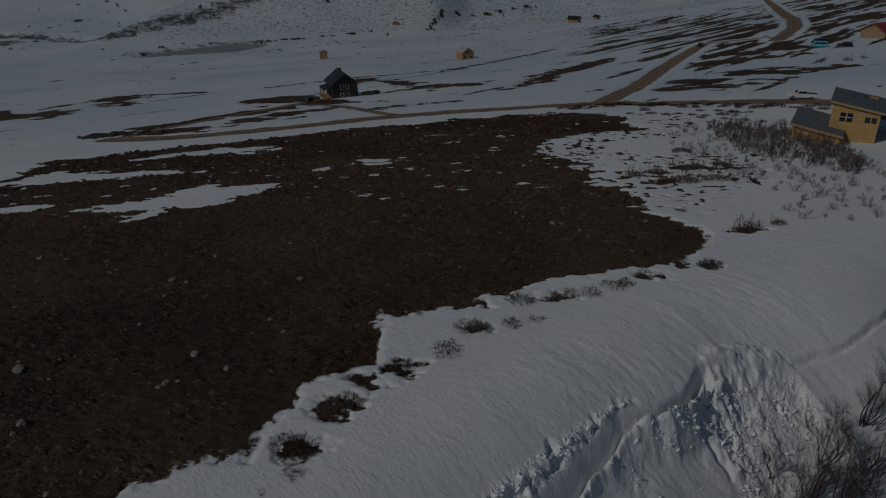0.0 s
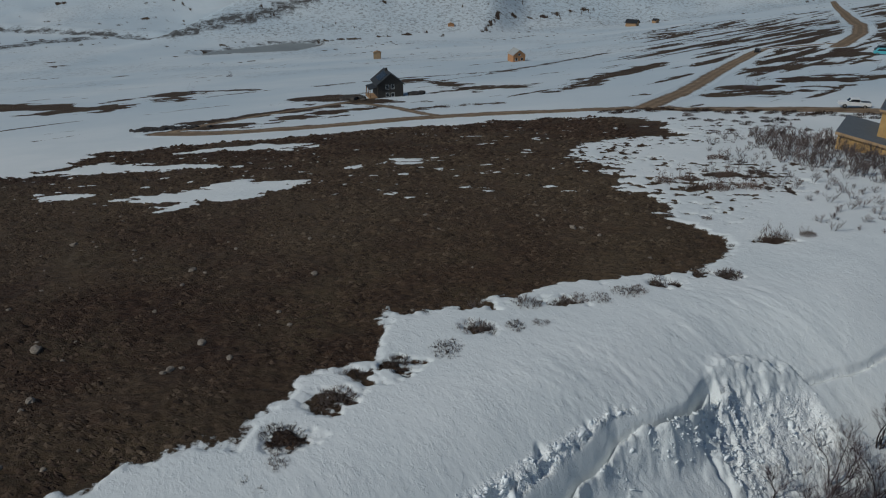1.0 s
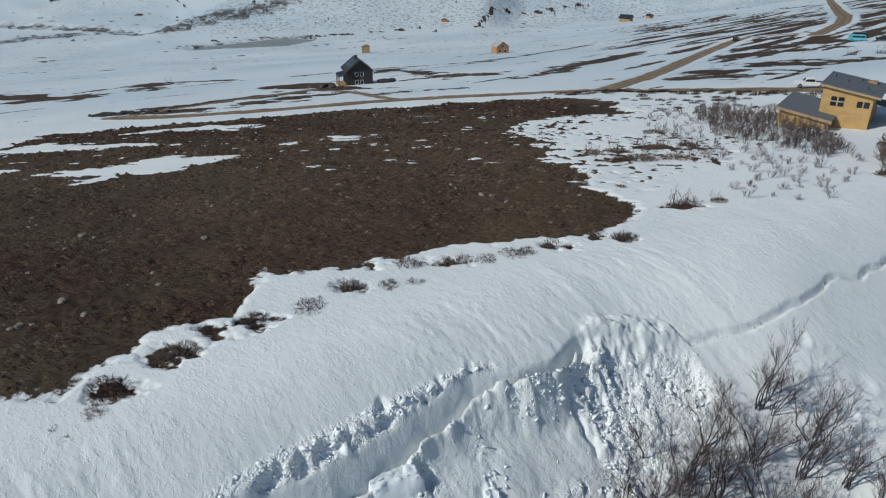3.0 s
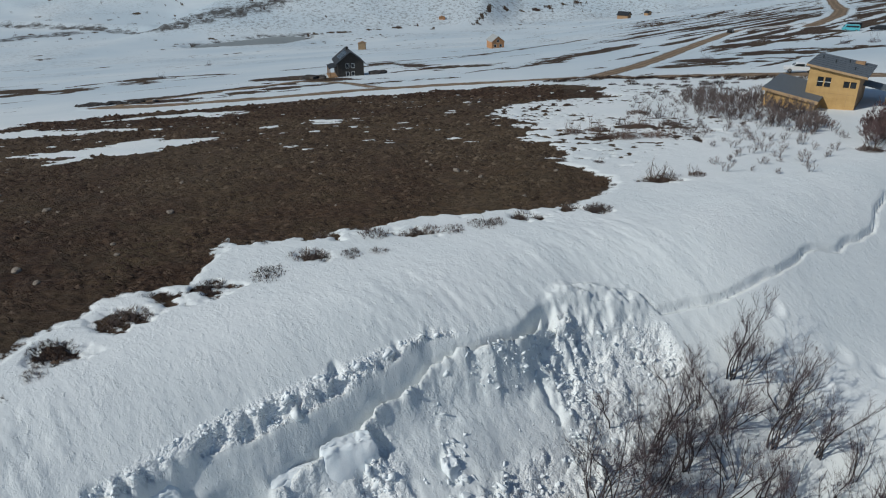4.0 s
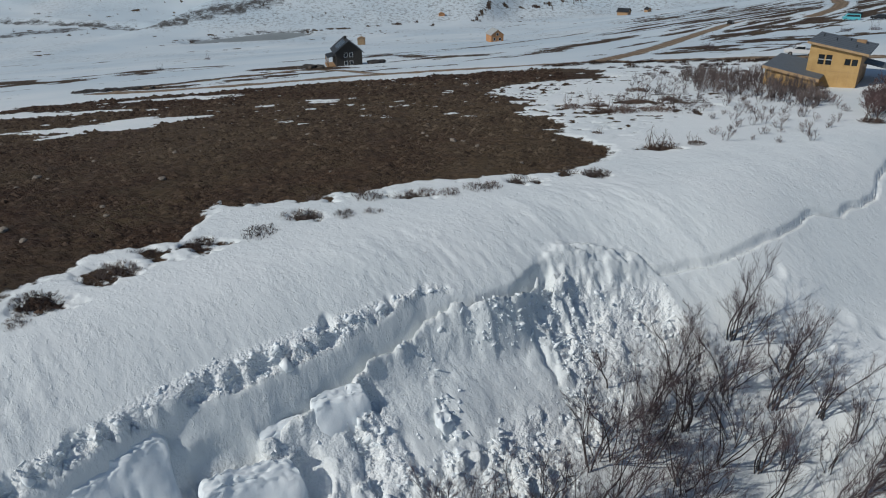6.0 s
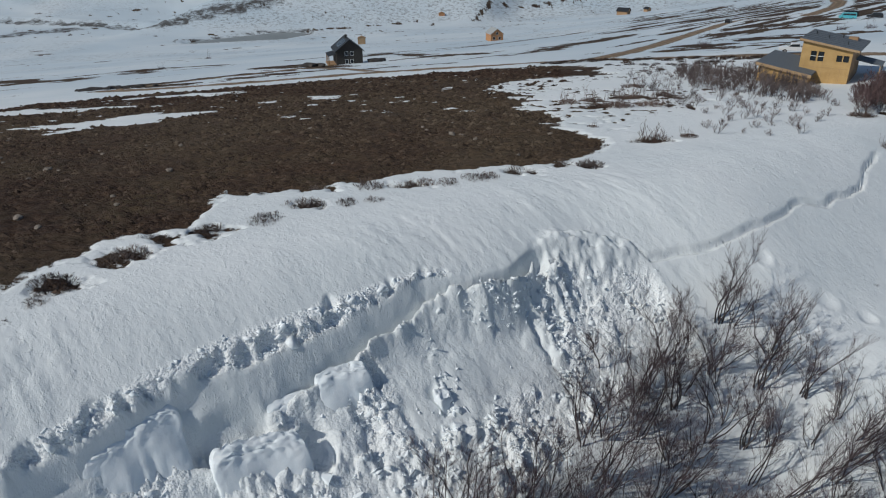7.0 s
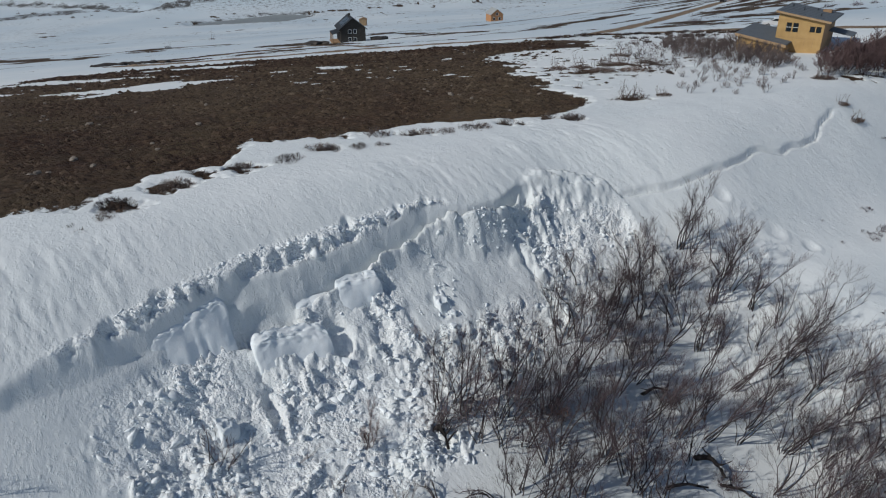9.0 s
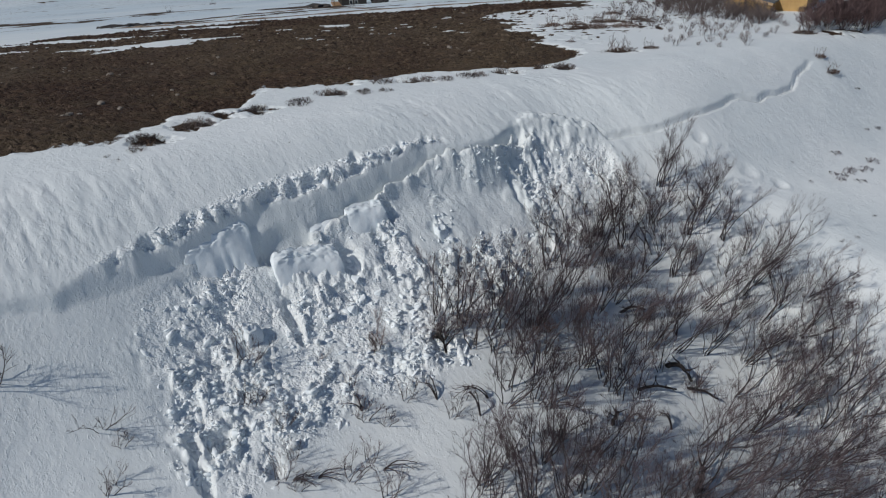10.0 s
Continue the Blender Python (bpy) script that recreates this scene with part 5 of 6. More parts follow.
def wall_ring(plane, x0, x1, z0, z1, bar):
    bm = bmesh.new()
    push = Vector(plane(0, 0.09, 0)) - Vector(plane(0, 0, 0))
    for a, b, c, d in ((x0 - bar, x1 + bar, z0 - bar, z0), (x0 - bar, x1 + bar, z1, z1 + bar), (x0 - bar, x0, z0, z1), (x1, x1 + bar, z0, z1)):
        prism(bm, [plane(x, -0.03, z) for x, z in ((a, c), (b, c), (b, d), (a, d))], push)
    return bm


def yellow_house():
    """Two monopitch volumes. Local x runs along the front from its lower end, y goes back into the house."""
    at = (67.3, 108.0, on_ground(66, 108) - 0.35)
    root = thing("yellow_house", at, "unfinished house in yellow sheathing with grey monopitch roofs", "house", turn=math.atan2(0.5, -0.866))
    # local axes: x towards the tall end; y must point back, so it is mirrored
    def P(x, y, z):
        return (x, -y, z)
    W, D, H0, H1 = 6.8, 11.0, 5.2, 6.2
    holes = [(0.35, 1.1, 3.45, 4.35), (1.25, 2.0, 3.45, 4.35), (3.7, 4.5, 3.3, 4.7), (4.7, 5.5, 3.3, 4.7)]
    bm = wall_with_holes(bmesh.new(), W, (H0, H1), 0.25, holes, lambda a, o, z: P(a, o, z))
    front = part("wall", bm, OSB, root, "yellow sheathing panel wall")
    window(root, lambda a, o, z: P(a, o + 0.04, z), 3.7, 5.5, 3.3, 4.7, WHITE, 2)
    window(root, lambda a, o, z: P(a, o + 0.06, z), 0.35, 2.0, 3.45, 4.35, SEAM, 2, cross=False)
    # low-end wall: its shade is put into the colour by darker boarding
    bm = bmesh.new()
    prism(bm, [P(0, 0.25, 0), P(0, D, 0), P(0, D, H0), P(0, 0.25, H0)], Vector(P(0.25, 0, 0)))
    part("wall", bm, OSB_DARK, root)
    bm = bmesh.new()
    prism(bm, [P(W - 0.25, 0.25, 0), P(W - 0.25, D, 0), P(W - 0.25, D, H1 - 0.06), P(W - 0.25, 0.25, H1 - 0.06)], Vector(P(0.25, 0, 0)))
    part("wall", bm, OSB, root)
    bm = bmesh.new()
    prism(bm, [P(0.25, D, 0), P(W - 0.25, D, 0), P(W - 0.25, D, H1 - 0.06), P(0.25, D, H0)], Vector(P(0, -0.25, 0)))
    part("wall", bm, OSB_DARK, root)
    # joints between the sheathing panels
    for x in (1.22, 2.44, 3.66, 4.88, 6.1):
        bm = bmesh.new()
        box(bm, x - 0.012, 0.001, 0.1, x + 0.012, 0.006, 3.3)
        part("panel_joint", bm, OSB_DARK, front)
    bm = bmesh.new()
    box(bm, 0.05, 0.002, 2.425, W - 0.05, 0.008, 2.455)
    part("panel_joint", bm, OSB_DARK, front)
    slope = (H1 - H0) / W
    def roof(x0, x1, y0, y1, za, zb, name_mat):
        b = bmesh.new()
        prism(b, [P(x0, y0, za), P(x1, y0, zb), P(x1, y0, zb + 0.22), P(x0, y0, za + 0.22)], Vector(P(0, y1 - y0, 0)))
        r = part("roof", b, name_mat, root, "grey roofing with seams")
        n = 7
        for k in range(1, n):
            y = y0 + (y1 - y0) * k / n
            b = bmesh.new()
            prism(b, [P(x0 + 0.05, y - 0.03, za + 0.222 + slope * 0.05), P(x1 - 0.05, y - 0.03, zb + 0.222), P(x1 - 0.05, y - 0.03, zb + 0.25), P(x0 + 0.05, y - 0.03, za + 0.25)], Vector(P(0, 0.06, 0)))
            part("seam", b, SEAM, r)
        b = bmesh.new()
        prism(b, [P(x0, y0 - 0.05, za - 0.12), P(x1, y0 - 0.05, zb - 0.12), P(x1, y0 - 0.05, zb + 0.2), P(x0, y0 - 0.05, za + 0.2)], Vector(P(0, 0.04, 0)))
        part("fascia", b, FASCIA, r)
        b = bmesh.new()
        prism(b, [P(x1, y0, zb - 0.1), P(x1, y1, zb - 0.1), P(x1, y1, zb + 0.2), P(x1, y0, zb + 0.2)], Vector(P(0.04, 0, 0)))
        part("fascia", b, FASCIA, r)
        return r
    over = 0.45
    top = roof(-0.9, W + over, -over, D + over, H0 - 0.9 * slope, H1 + over * slope, SHINGLE)
    for x, y in ((1.2, 3.0), (4.2, 5.5), (2.6, 8.2), (6.2, 7.0)):
        b = bmesh.new()
        bmesh.ops.create_cone(b, cap_ends=True, segments=10, radius1=0.09, radius2=0.08, depth=0.5)
        bmesh.ops.translate(b, verts=b.verts, vec=P(x, y, H0 + slope * x + 0.4))
        part("vent_pipe", b, SEAM, top)
    b = bmesh.new()
    box(b, 0.6, -9.8, H0 + 0.2, 1.9, -8.6, H0 + 0.75, 0.03)
    part("dormer", b, OSB_DARK, top)
    # lower wing in front of the tall end
    gx0, gx1, gy0, gy1, g0, g1 = 4.7, 11.7, -3.6, 8.5, 1.75, 2.85
    for outline, push in (([P(gx0, gy0, 0), P(gx1, gy0, 0), P(gx1, gy0, g1), P(gx0, gy0, g0)], P(0, 0.25, 0)),
                          ([P(gx0, gy0 + 0.25, 0), P(gx0, 0, 0), P(gx0, 0, g0), P(gx0, gy0 + 0.25, g0)], P(0.25, 0, 0)),
                          ([P(gx1 - 0.25, gy0 + 0.25, 0), P(gx1 - 0.25, gy1, 0), P(gx1 - 0.25, gy1, g1 - 0.05), P(gx1 - 0.25, gy0 + 0.25, g1 - 0.05)], P(0.25, 0, 0)),
                          ([P(W + 0.02, gy1, 0), P(gx1 - 0.25, gy1, 0), P(gx1 - 0.25, gy1, g1 - 0.1), P(W + 0.02, gy1, g0 + 0.3)], P(0, -0.25, 0))):
        b = bmesh.new()
        prism(b, outline, Vector(push))
        part("wall", b, OSB, root)
    b = bmesh.new()
    s2 = (g1 - g0) / (gx1 - gx0)
    prism(b, [P(gx0 - 0.4, gy0 - 0.4, g0 - 0.4 * s2), P(gx1 + 0.4, gy0 - 0.4, g1 + 0.4 * s2), P(gx1 + 0.4, gy0 - 0.4, g1 + 0.4 * s2 + 0.2), P(gx0 - 0.4, gy0 - 0.4, g0 - 0.4 * s2 + 0.2)], Vector(P(0, 0.4 - 0.02 - gy0, 0)))
    r = part("roof", b, SHINGLE, root, "grey roofing over the lower wing")
    b = bmesh.new()
    prism(b, [P(W + 0.02, 0.0, g0 + 0.02 * s2 + (W - gx0) * s2), P(gx1 + 0.4, 0.0, g1 + 0.4 * s2), P(gx1 + 0.4, 0.0, g1 + 0.4 * s2 + 0.2), P(W + 0.02, 0.0, g0 + (W - gx0) * s2 + 0.2)], Vector(P(0, gy1 + 0.4, 0)))
    part("roof", b, SHINGLE, root)
    b = bmesh.new()
    prism(b, [P(gx0 - 0.4, gy0 - 0.45, g0 - 0.35), P(gx1 + 0.4, gy0 - 0.45, g1 - 0.2), P(gx1 + 0.4, gy0 - 0.45, g1 + 0.22), P(gx0 - 0.4, gy0 - 0.45, g0 + 0.1)], Vector(P(0, 0.04, 0)))
    part("fascia", b, FASCIA, r)
    # porch shed at the low end
    b = bmesh.new()
    prism(b, [P(-3.6, 5.5, 2.5), P(-0.02, 5.5, 3.1), P(-0.02, 5.5, 3.25), P(-3.6, 5.5, 2.65)], Vector(P(0, 4.5, 0)))
    part("porch_roof", b, SHINGLE, root)
    for x, y in ((-3.4, 5.7), (-3.4, 9.8)):
        b = bmesh.new()
        box(b, x - 0.08, -y - 0.08, 0, x + 0.08, -y + 0.08, 2.55)
        part("porch_post", b, FASCIA, root)
    return root


def gable_house(at, turn, w, d, eave, ridge, wall_mat, roof_mat, label, over=0.45, rows=(), name="house", chimney=True):
    """A gable-ended house: the gable faces local -y, the ridge runs back along y."""
    root = thing(name, at, label, "house", turn=turn)
    outline = [(0, 0), (w, 0), (w, eave), (w / 2, ridge), (0, eave)]
    for y in (0, d - 0.2):
        bm = bmesh.new()
        prism(bm, [(x, y, z) for x, z in outline], (0, 0.2, 0))
        part("wall", bm, wall_mat, root)
    for x in (0, w - 0.2):
        bm = bmesh.new()
        box(bm, x, 0.2, 0, x + 0.2, d - 0.2, eave)
        part("wall", bm, wall_mat, root)
    k = (ridge - eave) / (w / 2)
    for sgn in (0, 1):
        bm = bmesh.new()
        a = (-over, eave - over * k) if not sgn else (w + over, eave - over * k)
        b = (w / 2, ridge)
        prism(bm, [(a[0], -over, a[1]), (b[0], -over, b[1]), (b[0], -over, b[1] + 0.22), (a[0], -over, a[1] + 0.22)], (0, d + 2 * over, 0))
        part("roof", bm, roof_mat, root)
    for x0, x1, z0, z1, n in rows:
        window(root, lambda a, o, z: (a, -0.03 + o * 0.4, z), x0, x1, z0, z1, WHITE, n, bar=0.09, cross=False)
    if chimney:
        bm = bmesh.new()
        box(bm, w / 2 - 0.5, d * 0.55, ridge - 0.7, w / 2 + 0.2, d * 0.55 + 0.7, ridge + 0.9, 0.03)
        part("chimney", bm, wall_mat, root)
    return root


def dark_house():
    at = (-35.5, 224.0, on_ground(-32, 227) - 0.3)
    root = gable_house(at, radians(20), 8.2, 10.0, 4.7, 7.9, CHAR, DARKROOF, "dark two-storey house with black gable roof on the snowy plain", 0.6,
                       ((2.6, 3.5, 0.7, 1.9, 1), (4.3, 5.2, 0.7, 1.9, 1), (2.6, 3.5, 3.2, 4.4, 1), (4.3, 5.2, 3.2, 4.4, 1)), "dark_house")
    k = 3.2 / 4.1
    for col in range(3):
        bm = bmesh.new()
        a0, a1 = 0.7, 3.3
        y0 = 1.2 + col * 2.3
        prism(bm, [(a0, y0, 4.7 + a0 * k + 0.24), (a1, y0, 4.7 + a1 * k + 0.24), (a1, y0, 4.7 + a1 * k + 0.30), (a0, y0, 4.7 + a0 * k + 0.30)], (0, 2.1, 0))
        part("solar_panel", bm, PANEL, root, "dark solar panel")
    # porch along the side
    bm = bmesh.new()
    prism(bm, [(-2.6, 1.0, 2.9), (-0.02, 1.0, 3.5), (-0.02, 1.0, 3.65), (-2.6, 1.0, 3.05)], (0, 7.5, 0))
    part("porch_roof", bm, DARKROOF, root)
    for y in (1.3, 4.7, 8.1):
        bm = bmesh.new()
        box(bm, -2.5, y - 0.12, 0, -2.26, y + 0.12, 2.95)
        part("porch_post", bm, OSB_DARK, root)
    bm = bmesh.new()
    box(bm, -2.7, 0.9, -0.1, -0.02, 8.6, 0.35)
    part("porch_floor", bm, OSB_DARK, root)
    return root


yellow_house()
dark_house()
gable_house((9.5, 400, on_ground(13, 404) - 0.4), radians(20), 7.0, 9.0, 4.2, 6.8, ORANGE, TIN, "small orange timber house far off on snow", 0.4, ((1.2, 2.4, 1.2, 2.6, 1), (4.4, 5.6, 1.2, 2.6, 1), (2.9, 4.1, 3.8, 5.0, 1)), "orange_house", False)
gable_house((-97, 560, on_ground(-94, 563) - 0.3), radians(5), 5.5, 5.0, 5.2, 6.4, TAN, OSB_DARK, "small tan hut far off on snow", 0.4, (), "tan_hut", False)
gable_house((160, 893, on_ground(166, 903) - 0.5), radians(60), 10.0, 13.0, 4.8, 8.0, OSB_DARK, DARKROOF, "far brown farmhouse below the hill", 1.0, (), "far_house", False)
gable_house((190, 930, on_ground(193, 933) - 0.5), radians(40), 6.5, 6.0, 3.5, 5.5, OSB_DARK, DARKROOF, "small far barn below the hill", 0.6, (), "far_barn", False)
gable_house((148, 262, on_ground(152, 264) - 0.6), radians(-62), 9.0, 15.0, 3.4, 5.8, TAN, REDTIN, "low tan house with a red tin roof", 0.8, (), "red_roof_house", False)
gable_house((-63, 885, on_ground(-59, 887) - 0.5), radians(10), 7.0, 5.0, 3.0, 4.6, ORANGE, OSB_DARK, "tiny far orange cabin on the slope", 0.4, (), "far_cabin", False)


# ---- vehicles ----
CARWHITE = plain("white_paint", (0.72, 0.73, 0.74), (0.80, 0.80, 0.81), 0.8, 0.3, 0)
CARBLACK = plain("black_paint", (0.012, 0.012, 0.014), (0.025, 0.025, 0.028), 0.8, 0.3, 0)
CARTEAL = plain("teal_paint", (0.09, 0.40, 0.46), (0.12, 0.48, 0.54), 0.8, 0.35, 0)
TYRE = plain("tyre_rubber", (0.012, 0.012, 0.012), (0.03, 0.03, 0.03), 4.0, 0.9)
RIM = plain("wheel_metal", (0.35, 0.35, 0.36), (0.5, 0.5, 0.5), 4.0, 0.35, 0, metallic=0.8)


def wheel(root, x, y, r):
    bm = bmesh.new()
    bmesh.ops.create_cone(bm, cap_ends=True, segments=20, radius1=r, radius2=r, depth=0.26)
    bmesh.ops.bevel(bm, geom=bm.edges[:], offset=0.03, segments=1, affect="EDGES")
    bmesh.ops.rotate(bm, verts=bm.verts, matrix=Matrix.Rotation(radians(90), 3, "X"))
    bmesh.ops.translate(bm, verts=bm.verts, vec=(x, y, r))
    w = part("wheel", bm, TYRE, root)
    bm = bmesh.new()
    bmesh.ops.create_cone(bm, cap_ends=True, segments=16, radius1=r * 0.6, radius2=r * 0.55, depth=0.28)
    bmesh.ops.rotate(bm, verts=bm.verts, matrix=Matrix.Rotation(radians(90), 3, "X"))
    bmesh.ops.translate(bm, verts=bm.verts, vec=(x, y, r))
    part("rim", bm, RIM, w)


def vehicle(name, at, turn, paint, side, glass, length, width, label, bed=None, r=0.38):
    """A vehicle from its side outline; x is forward."""
    root = thing(name, at, label, "vehicle", turn=turn)
    bm = bmesh.new()
    prism(bm, [(x, -width / 2, z) for x, z in side], (0, width, 0))
    bmesh.ops.bevel(bm, geom=bm.edges[:], offset=0.05, segments=2, affect="EDGES")
    part("body", bm, paint, root)
    for sgn in (-1, 1):
        bm = bmesh.new()
        prism(bm, [(x, sgn * (width / 2 + 0.004), z) for x, z in glass], (0, sgn * 0.012, 0))
        part("side_window", bm, GLASS, root)
        for z in (0.8,):
            b = bmesh.new()
            box(b, length / 2 - 0.06, sgn * (width / 2 - 0.3) - 0.18, z, length / 2 + 0.012, sgn * (width / 2 - 0.3) + 0.18, z + 0.16, 0.02)
            part("headlight", b, RIM, root)
    zs = [z for x, z in glass]
    fr = max(glass, key=lambda q: q[0])
    bm = bmesh.new()
    tipx, tipz = max((q for q in glass if q[1] > max(zs) - 0.05), key=lambda q: q[0])
    prism(bm, [(fr[0] + 0.16, -width / 2 + 0.15, fr[1] + 0.02), (fr[0] + 0.16, width / 2 - 0.15, fr[1] + 0.02), (tipx + 0.2, width / 2 - 0.2, tipz), (tipx + 0.2, -width / 2 + 0.2, tipz)], (0.012, 0, 0.008))
    part("windscreen", bm, GLASS, root)
    if bed:
        bm = bmesh.new()
        box(bm, bed[0], -width / 2 + 0.1, bed[2], bed[1], width / 2 - 0.1, bed[2] + 0.02)
        part("bed_liner", bm, CARBLACK, root)
    for x in (-length * 0.31, length * 0.31):
        for y in (-width / 2 + 0.1, width / 2 - 0.1):
            wheel(root, x, y, r)
    return root


PICKUP = [(-2.9, 0.5), (2.9, 0.5), (2.9, 1.05), (1.5, 1.2), (0.75, 1.85), (-0.75, 1.9), (-0.85, 1.25), (-2.9, 1.25)]
PICKUP_GLASS = [(-0.7, 1.28), (1.25, 1.28), (0.68, 1.74), (-0.65, 1.78)]
WAGON = [(-2.3, 0.4), (2.3, 0.4), (2.3, 0.95), (1.2, 1.08), (0.5, 1.7), (-1.9, 1.75), (-2.3, 1.1)]
WAGON_GLASS = [(-2.0, 1.12), (0.95, 1.12), (0.42, 1.6), (-1.85, 1.62)]
VAN = [(-2.5, 0.45), (2.5, 0.45), (2.5, 1.1), (1.9, 1.3), (1.4, 2.1), (-2.4, 2.15), (-2.5, 1.2)]
VAN_GLASS = [(-2.2, 1.35), (1.7, 1.35), (1.3, 1.9), (-2.2, 1.95)]
on = on_ground
vehicle("pickup_truck", (73.9, 146.8, on(73.9, 146.8) + 0.02), radians(165), CARWHITE, PICKUP, PICKUP_GLASS, 5.8, 1.95, "white pickup truck behind the yellow house", (-2.8, -0.9, 1.25))
vehicle("dark_car", (105, 299.5, on(105, 299.5) + 0.02), radians(63), CARBLACK, WAGON, WAGON_GLASS, 4.6, 1.85, "black car on the uphill dirt road", r=0.34)
vehicle("teal_van", (127, 248, on(127, 248)), radians(165), CARTEAL, VAN, VAN_GLASS, 5.0, 2.0, "teal van parked on the snow")
vehicle("dark_car", (131, 256, on(131, 256)), radians(170), CARBLACK, VAN, VAN_GLASS, 5.0, 2.0, "black van parked beside a teal van")
vehicle("dark_car", (133, 243, on(133, 243)), radians(160), CARBLACK, WAGON, WAGON_GLASS, 4.6, 1.85, "black car parked near the red-roofed house", r=0.34)


# ---- fence posts, rails, stumps, boulders, woodpiles ----
POSTWOOD = plain("weathered_wood", (0.05, 0.042, 0.036), (0.13, 0.11, 0.095), 3.0, 0.9)


def post(x, y, h, label):
    bm = bmesh.new()
    bmesh.ops.create_cone(bm, cap_ends=True, segments=8, radius1=0.14, radius2=0.11, depth=h + 0.5)
    bmesh.ops.translate(bm, verts=bm.verts, vec=(0, 0, (h - 0.5) / 2))
    ob = tagged(part("fence_post", bm, POSTWOOD), label, "post", "fence posts")
    ob.location = (x, y, on(x, y))


for x, y, h in ((67.3, 85.6, 1.7), (67.9, 88.4, 1.2), (76, 94, 1.3)):
    post(x, y, h, "short dark wooden post standing in snow")
rail = thing("deck_rail", (76.5, 102.5, on(76.5, 102.5)), "grey timber deck rail beside the reddish shrubs", "railing", turn=radians(-40))
for z in (0.5, 1.0, 1.5):
    bm = bmesh.new()
    box(bm, -3, -0.05, z, 5, 0.05, z + 0.14, 0.015)
    part("rail", bm, TIN, rail)
for x in (-3, -1, 1, 3, 5):
    bm = bmesh.new()
    box(bm, x - 0.07, -0.13, -0.3, x + 0.07, -0.05, 1.75, 0.015)
    part("rail_post", bm, POSTWOOD, rail)


def boulder(seed, mat, name, label, category):
    bm = bmesh.new()
    bmesh.ops.create_icosphere(bm, subdivisions=2, radius=1.0)
    for v in bm.verts:
        v.co = v.co * (1 + 0.45 * noise.noise(v.co * 1.3 + Vector((seed * 4.0, 1, 2))))
        v.co.z *= 0.62
    return tagged(part(name, bm, mat), label, category)


rng = random.Random(31)
ROCKS = [boulder(k, ROCK, "boulder", "dark boulder in the pushed-up pile at the road end", "boulder") for k in range(4)]
k = 0
for _ in range(60):
    f = rng.random()
    x, y = -88 + 14 * f + rng.gauss(0, 1.6), 168 + 3 * f + rng.gauss(0, 1.8)
    s = rng.uniform(0.3, 1.0)
    ob = ROCKS[k % 4] if k < 4 else ROCKS[k % 4].copy()
    if k >= 4:
        scene.collection.objects.link(ob)
    k += 1
    ob.matrix_basis = Matrix.LocRotScale(Vector((x, y, on(x, y) + 0.1 * s)), Euler((0, 0, rng.uniform(0, 6.3))), Vector((s * 1.3, s, s)))
    ob["group"] = "boulders at the road end"
CLUTTER = [boulder(k + 10, m, "woodpile", "low heap of timber and junk beside the dark house", "pile") for k, m in enumerate((ROCK, POSTWOOD, ROCK))]
for k, (x, y, s) in enumerate(((-45, 226, 1.6), (-43, 222, 1.0), (-41.5, 227, 1.2), (-48, 229, 1.0), (-46.5, 221, 0.8), (-24.5, 229, 1.6), (-22.5, 231, 1.4), (-39.5, 219.5, 0.8))):
    ob = CLUTTER[k % 3] if k < 3 else CLUTTER[k % 3].copy()
    if k >= 3:
        scene.collection.objects.link(ob)
    ob.matrix_basis = Matrix.LocRotScale(Vector((x, y, on(x, y) + 0.2 * s)), Euler((0, 0, k * 1.3)), Vector((s * 1.5, s, s)))
    ob["group"] = "heaps beside the dark house"

# pale stones and dead grass on the field
STONES = [boulder(k + 30, STONE, "field_stone", "pale stone lying on the bare field", "stone") for k in range(5)]
places = [(-31.4, 43.8, 0.45), (-19.6, 41.5, 0.3), (-18.9, 41.9, 0.2), (-19.9, 41.0, 0.22), (-27.4, 37.0, 0.3), (12.0, 72.0, 0.35), (13.0, 72.6, 0.25), (9.0, 75.0, 0.25)]
while len(places) < 170:
    x, y = rng.uniform(-75, 26), rng.uniform(26, 150)
    if float(snow_depth(np.array([x]), np.array([y]))[0]) < -1.0 and rng.random() < (60 / (y + 20)) ** 1.0:
        places.append((x, y, rng.uniform(0.09, 0.24) if rng.random() < 0.9 else rng.uniform(0.25, 0.4)))
for k, (x, y, s) in enumerate(places):
    ob = STONES[k % 5] if k < 5 else STONES[k % 5].copy()
    if k >= 5:
        scene.collection.objects.link(ob)
    ob.matrix_basis = Matrix.LocRotScale(Vector((x, y, on(x, y) + 0.1 * s)), Euler((0, 0, rng.uniform(0, 6.3))), Vector((s * 1.2, s, s)))
    ob["group"] = "stones on the field"


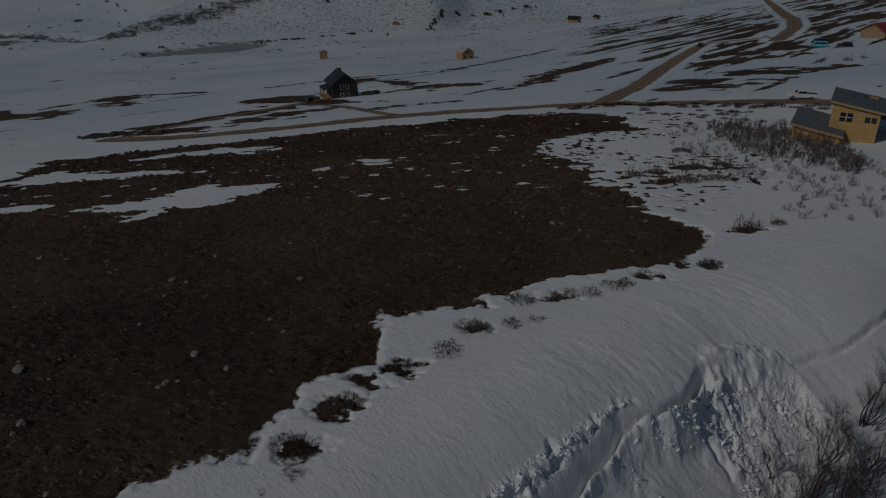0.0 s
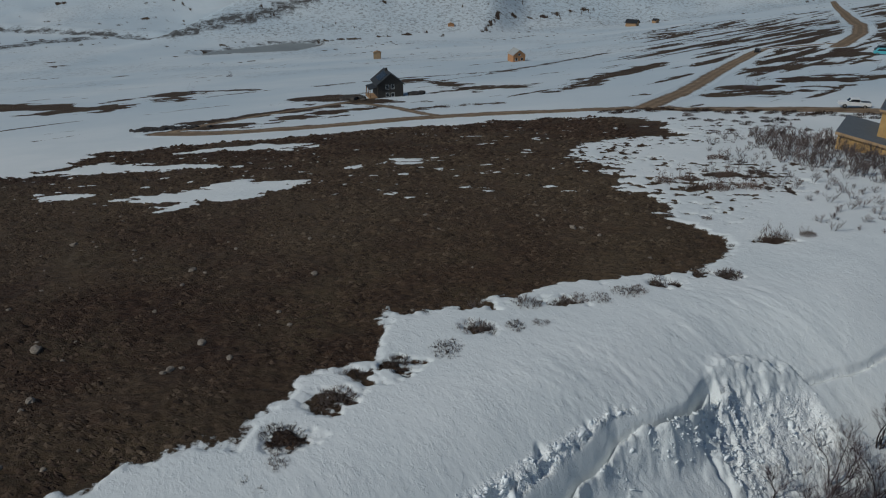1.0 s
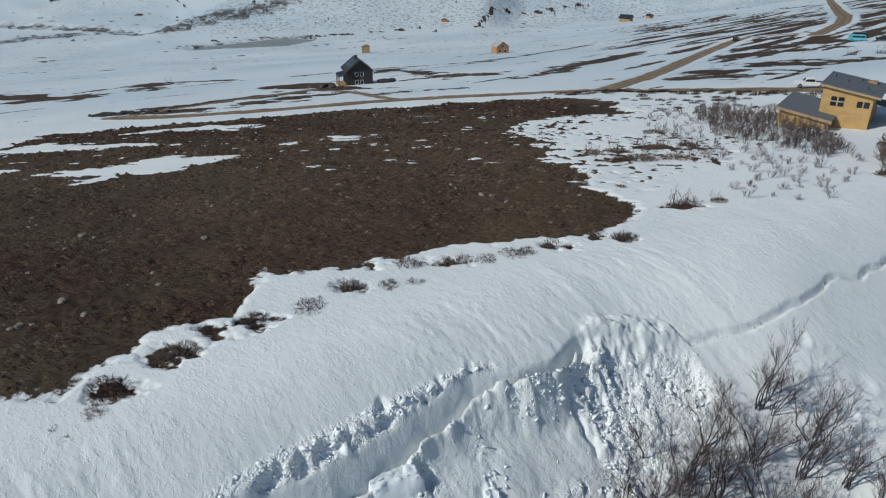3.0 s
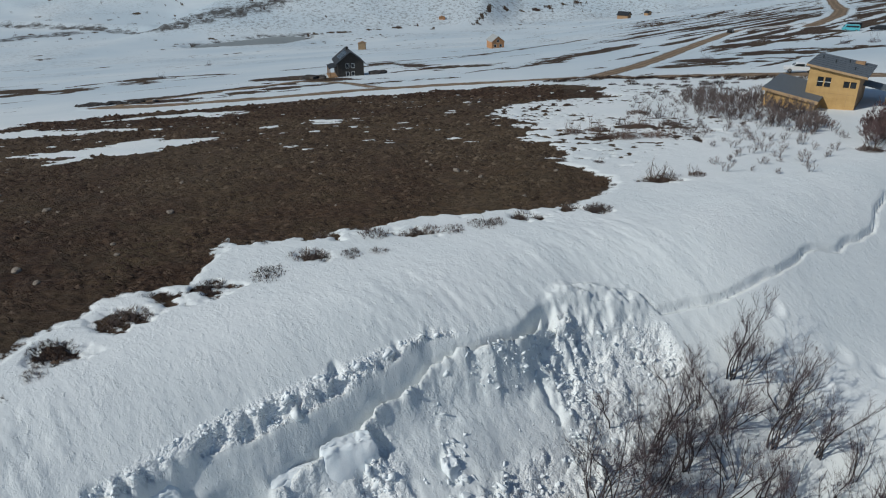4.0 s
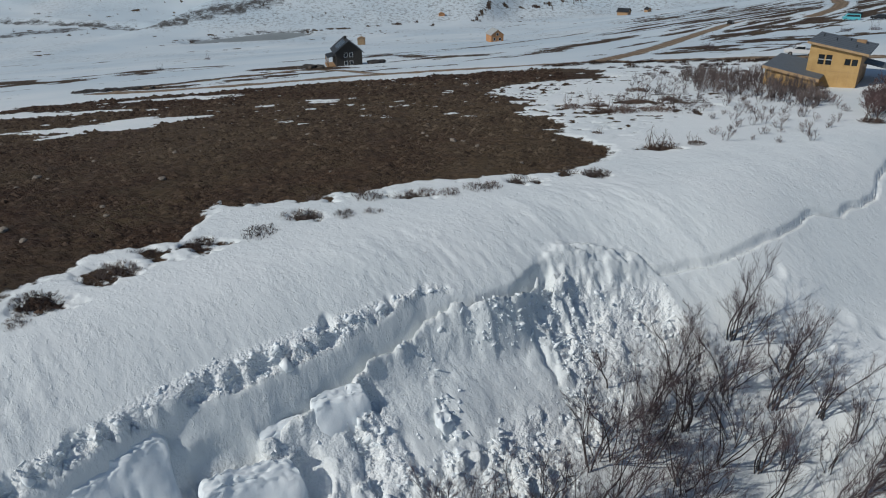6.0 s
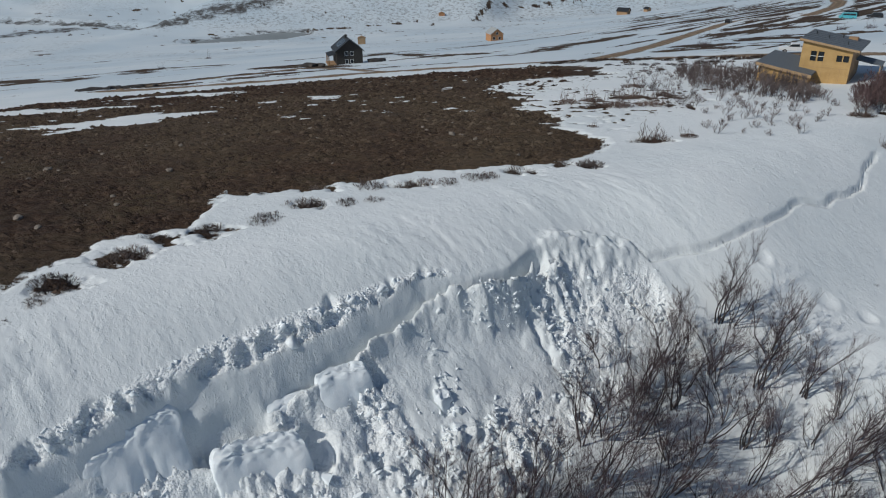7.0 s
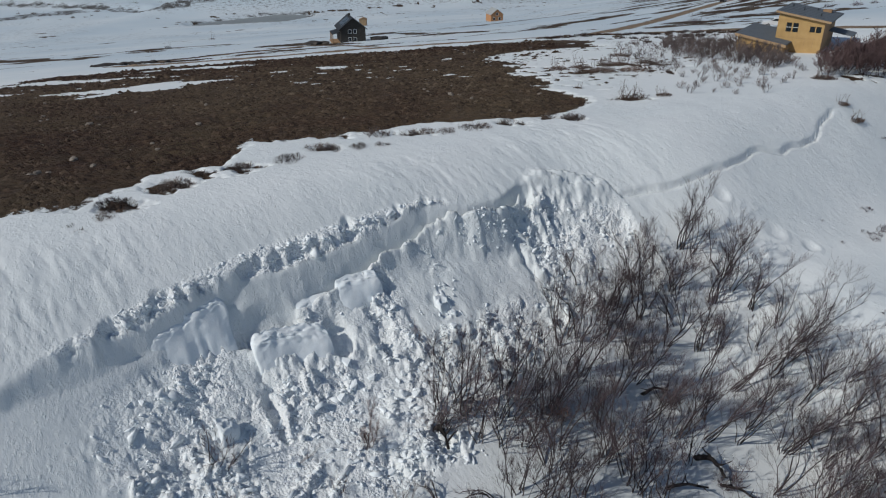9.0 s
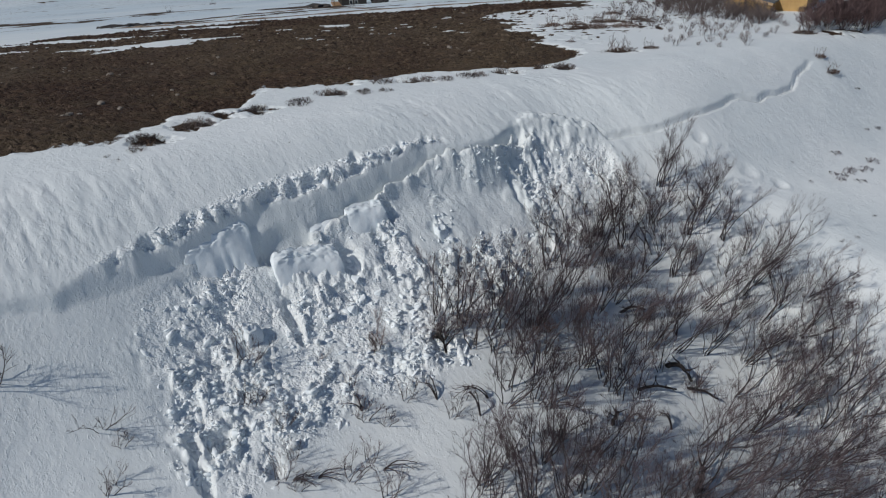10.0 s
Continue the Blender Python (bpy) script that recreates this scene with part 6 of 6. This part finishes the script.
def tufts(count, seed):
    """Dead grass and low brush that stands all over the bare field."""
    r = np.random.RandomState(seed)
    n = count * 4
    x = r.uniform(-90, 28, n)
    y = 24 + 136 * r.rand(n) ** 1.5
    s = snow_depth(x, y)
    keep = (s < -0.25) & (fbm(x / 4, y / 4, 3, 7) + 0.35 * r.rand(n) > 0.0)
    x, y = x[keep][:count], y[keep][:count]
    z = ground_z(x, y)
    n = len(x)
    rad = r.uniform(0.06, 0.22, n) * (0.7 + 0.7 * r.rand(n)) * (1 + np.maximum(y - 60, 0) / 120)
    h = rad * r.uniform(0.45, 0.95, n)
    turn = r.uniform(0, 6.28, n)
    k = 6
    verts = np.zeros((n, k + 2, 3))
    for i in range(k):
        a = turn + 2 * math.pi * i / k
        rr = rad * r.uniform(0.7, 1.3, n)
        verts[:, i] = np.stack([x + rr * np.cos(a) * 1.6, y + rr * np.sin(a) * 0.75, z - 0.06], -1)
    verts[:, k] = np.stack([x + rad * r.uniform(-0.5, 0.1, n), y + rad * r.uniform(-0.3, 0.3, n), z + h], -1)
    verts[:, k + 1] = np.stack([x + rad * r.uniform(0.0, 0.5, n), y + rad * r.uniform(-0.3, 0.3, n), z + h * 0.8], -1)
    faces = []
    for i in range(n):
        b = i * (k + 2)
        faces += [(b + 3, b + 4, b + k), (b + 2, b + 3, b + k), (b + 4, b + 5, b + k), (b, b + 1, b + k + 1), (b + 5, b, b + k + 1), (b + 1, b + 2, b + k + 1), (b + 5, b + k + 1, b + k), (b + 2, b + k, b + k + 1)]
    me = bpy.data.meshes.new("grass_tufts")
    me.from_pydata(verts.reshape(-1, 3).tolist(), [], faces)
    me.attributes.new("dry", "FLOAT", "POINT").data.foreach_set("value", np.repeat(dry_grass(x, y), k + 2).astype(np.float32))
    me.materials.append(TUFT)
    return tagged(new("grass_tufts", me), "dead brown grass tufts and low brush all over the bare field", "grass", kind="stuff")


def tuft_material():
    m, t, b = material("tuft_grass", 0.95)
    g = t.nodes.new("ShaderNodeNewGeometry").outputs["Random Per Island"]
    n = noise_node(t, 7.0, 4, 0.7)
    f = maths(t, "ADD", maths(t, "MULTIPLY", g, 0.7), maths(t, "MULTIPLY", n, 0.35))
    dark = ramp(t, f, [(0.15, (0.020, 0.012, 0.009)), (0.55, (0.055, 0.034, 0.024)), (0.85, (0.095, 0.062, 0.044)), (1.0, (0.23, 0.18, 0.14))])
    pale = ramp(t, f, [(0.15, (0.037, 0.026, 0.018)), (0.55, (0.094, 0.071, 0.048)), (0.85, (0.148, 0.115, 0.079)), (1.0, (0.28, 0.23, 0.17))])
    a = t.nodes.new("ShaderNodeAttribute")
    a.attribute_name = "dry"
    t.links.new(mix(t, maths(t, "MULTIPLY", a.outputs["Fac"], 0.6), dark, pale), b.inputs["Base Color"])
    bump(t, b, n, 0.8, 0.05)
    return m


TUFT = tuft_material()
tufts(44000, 5)
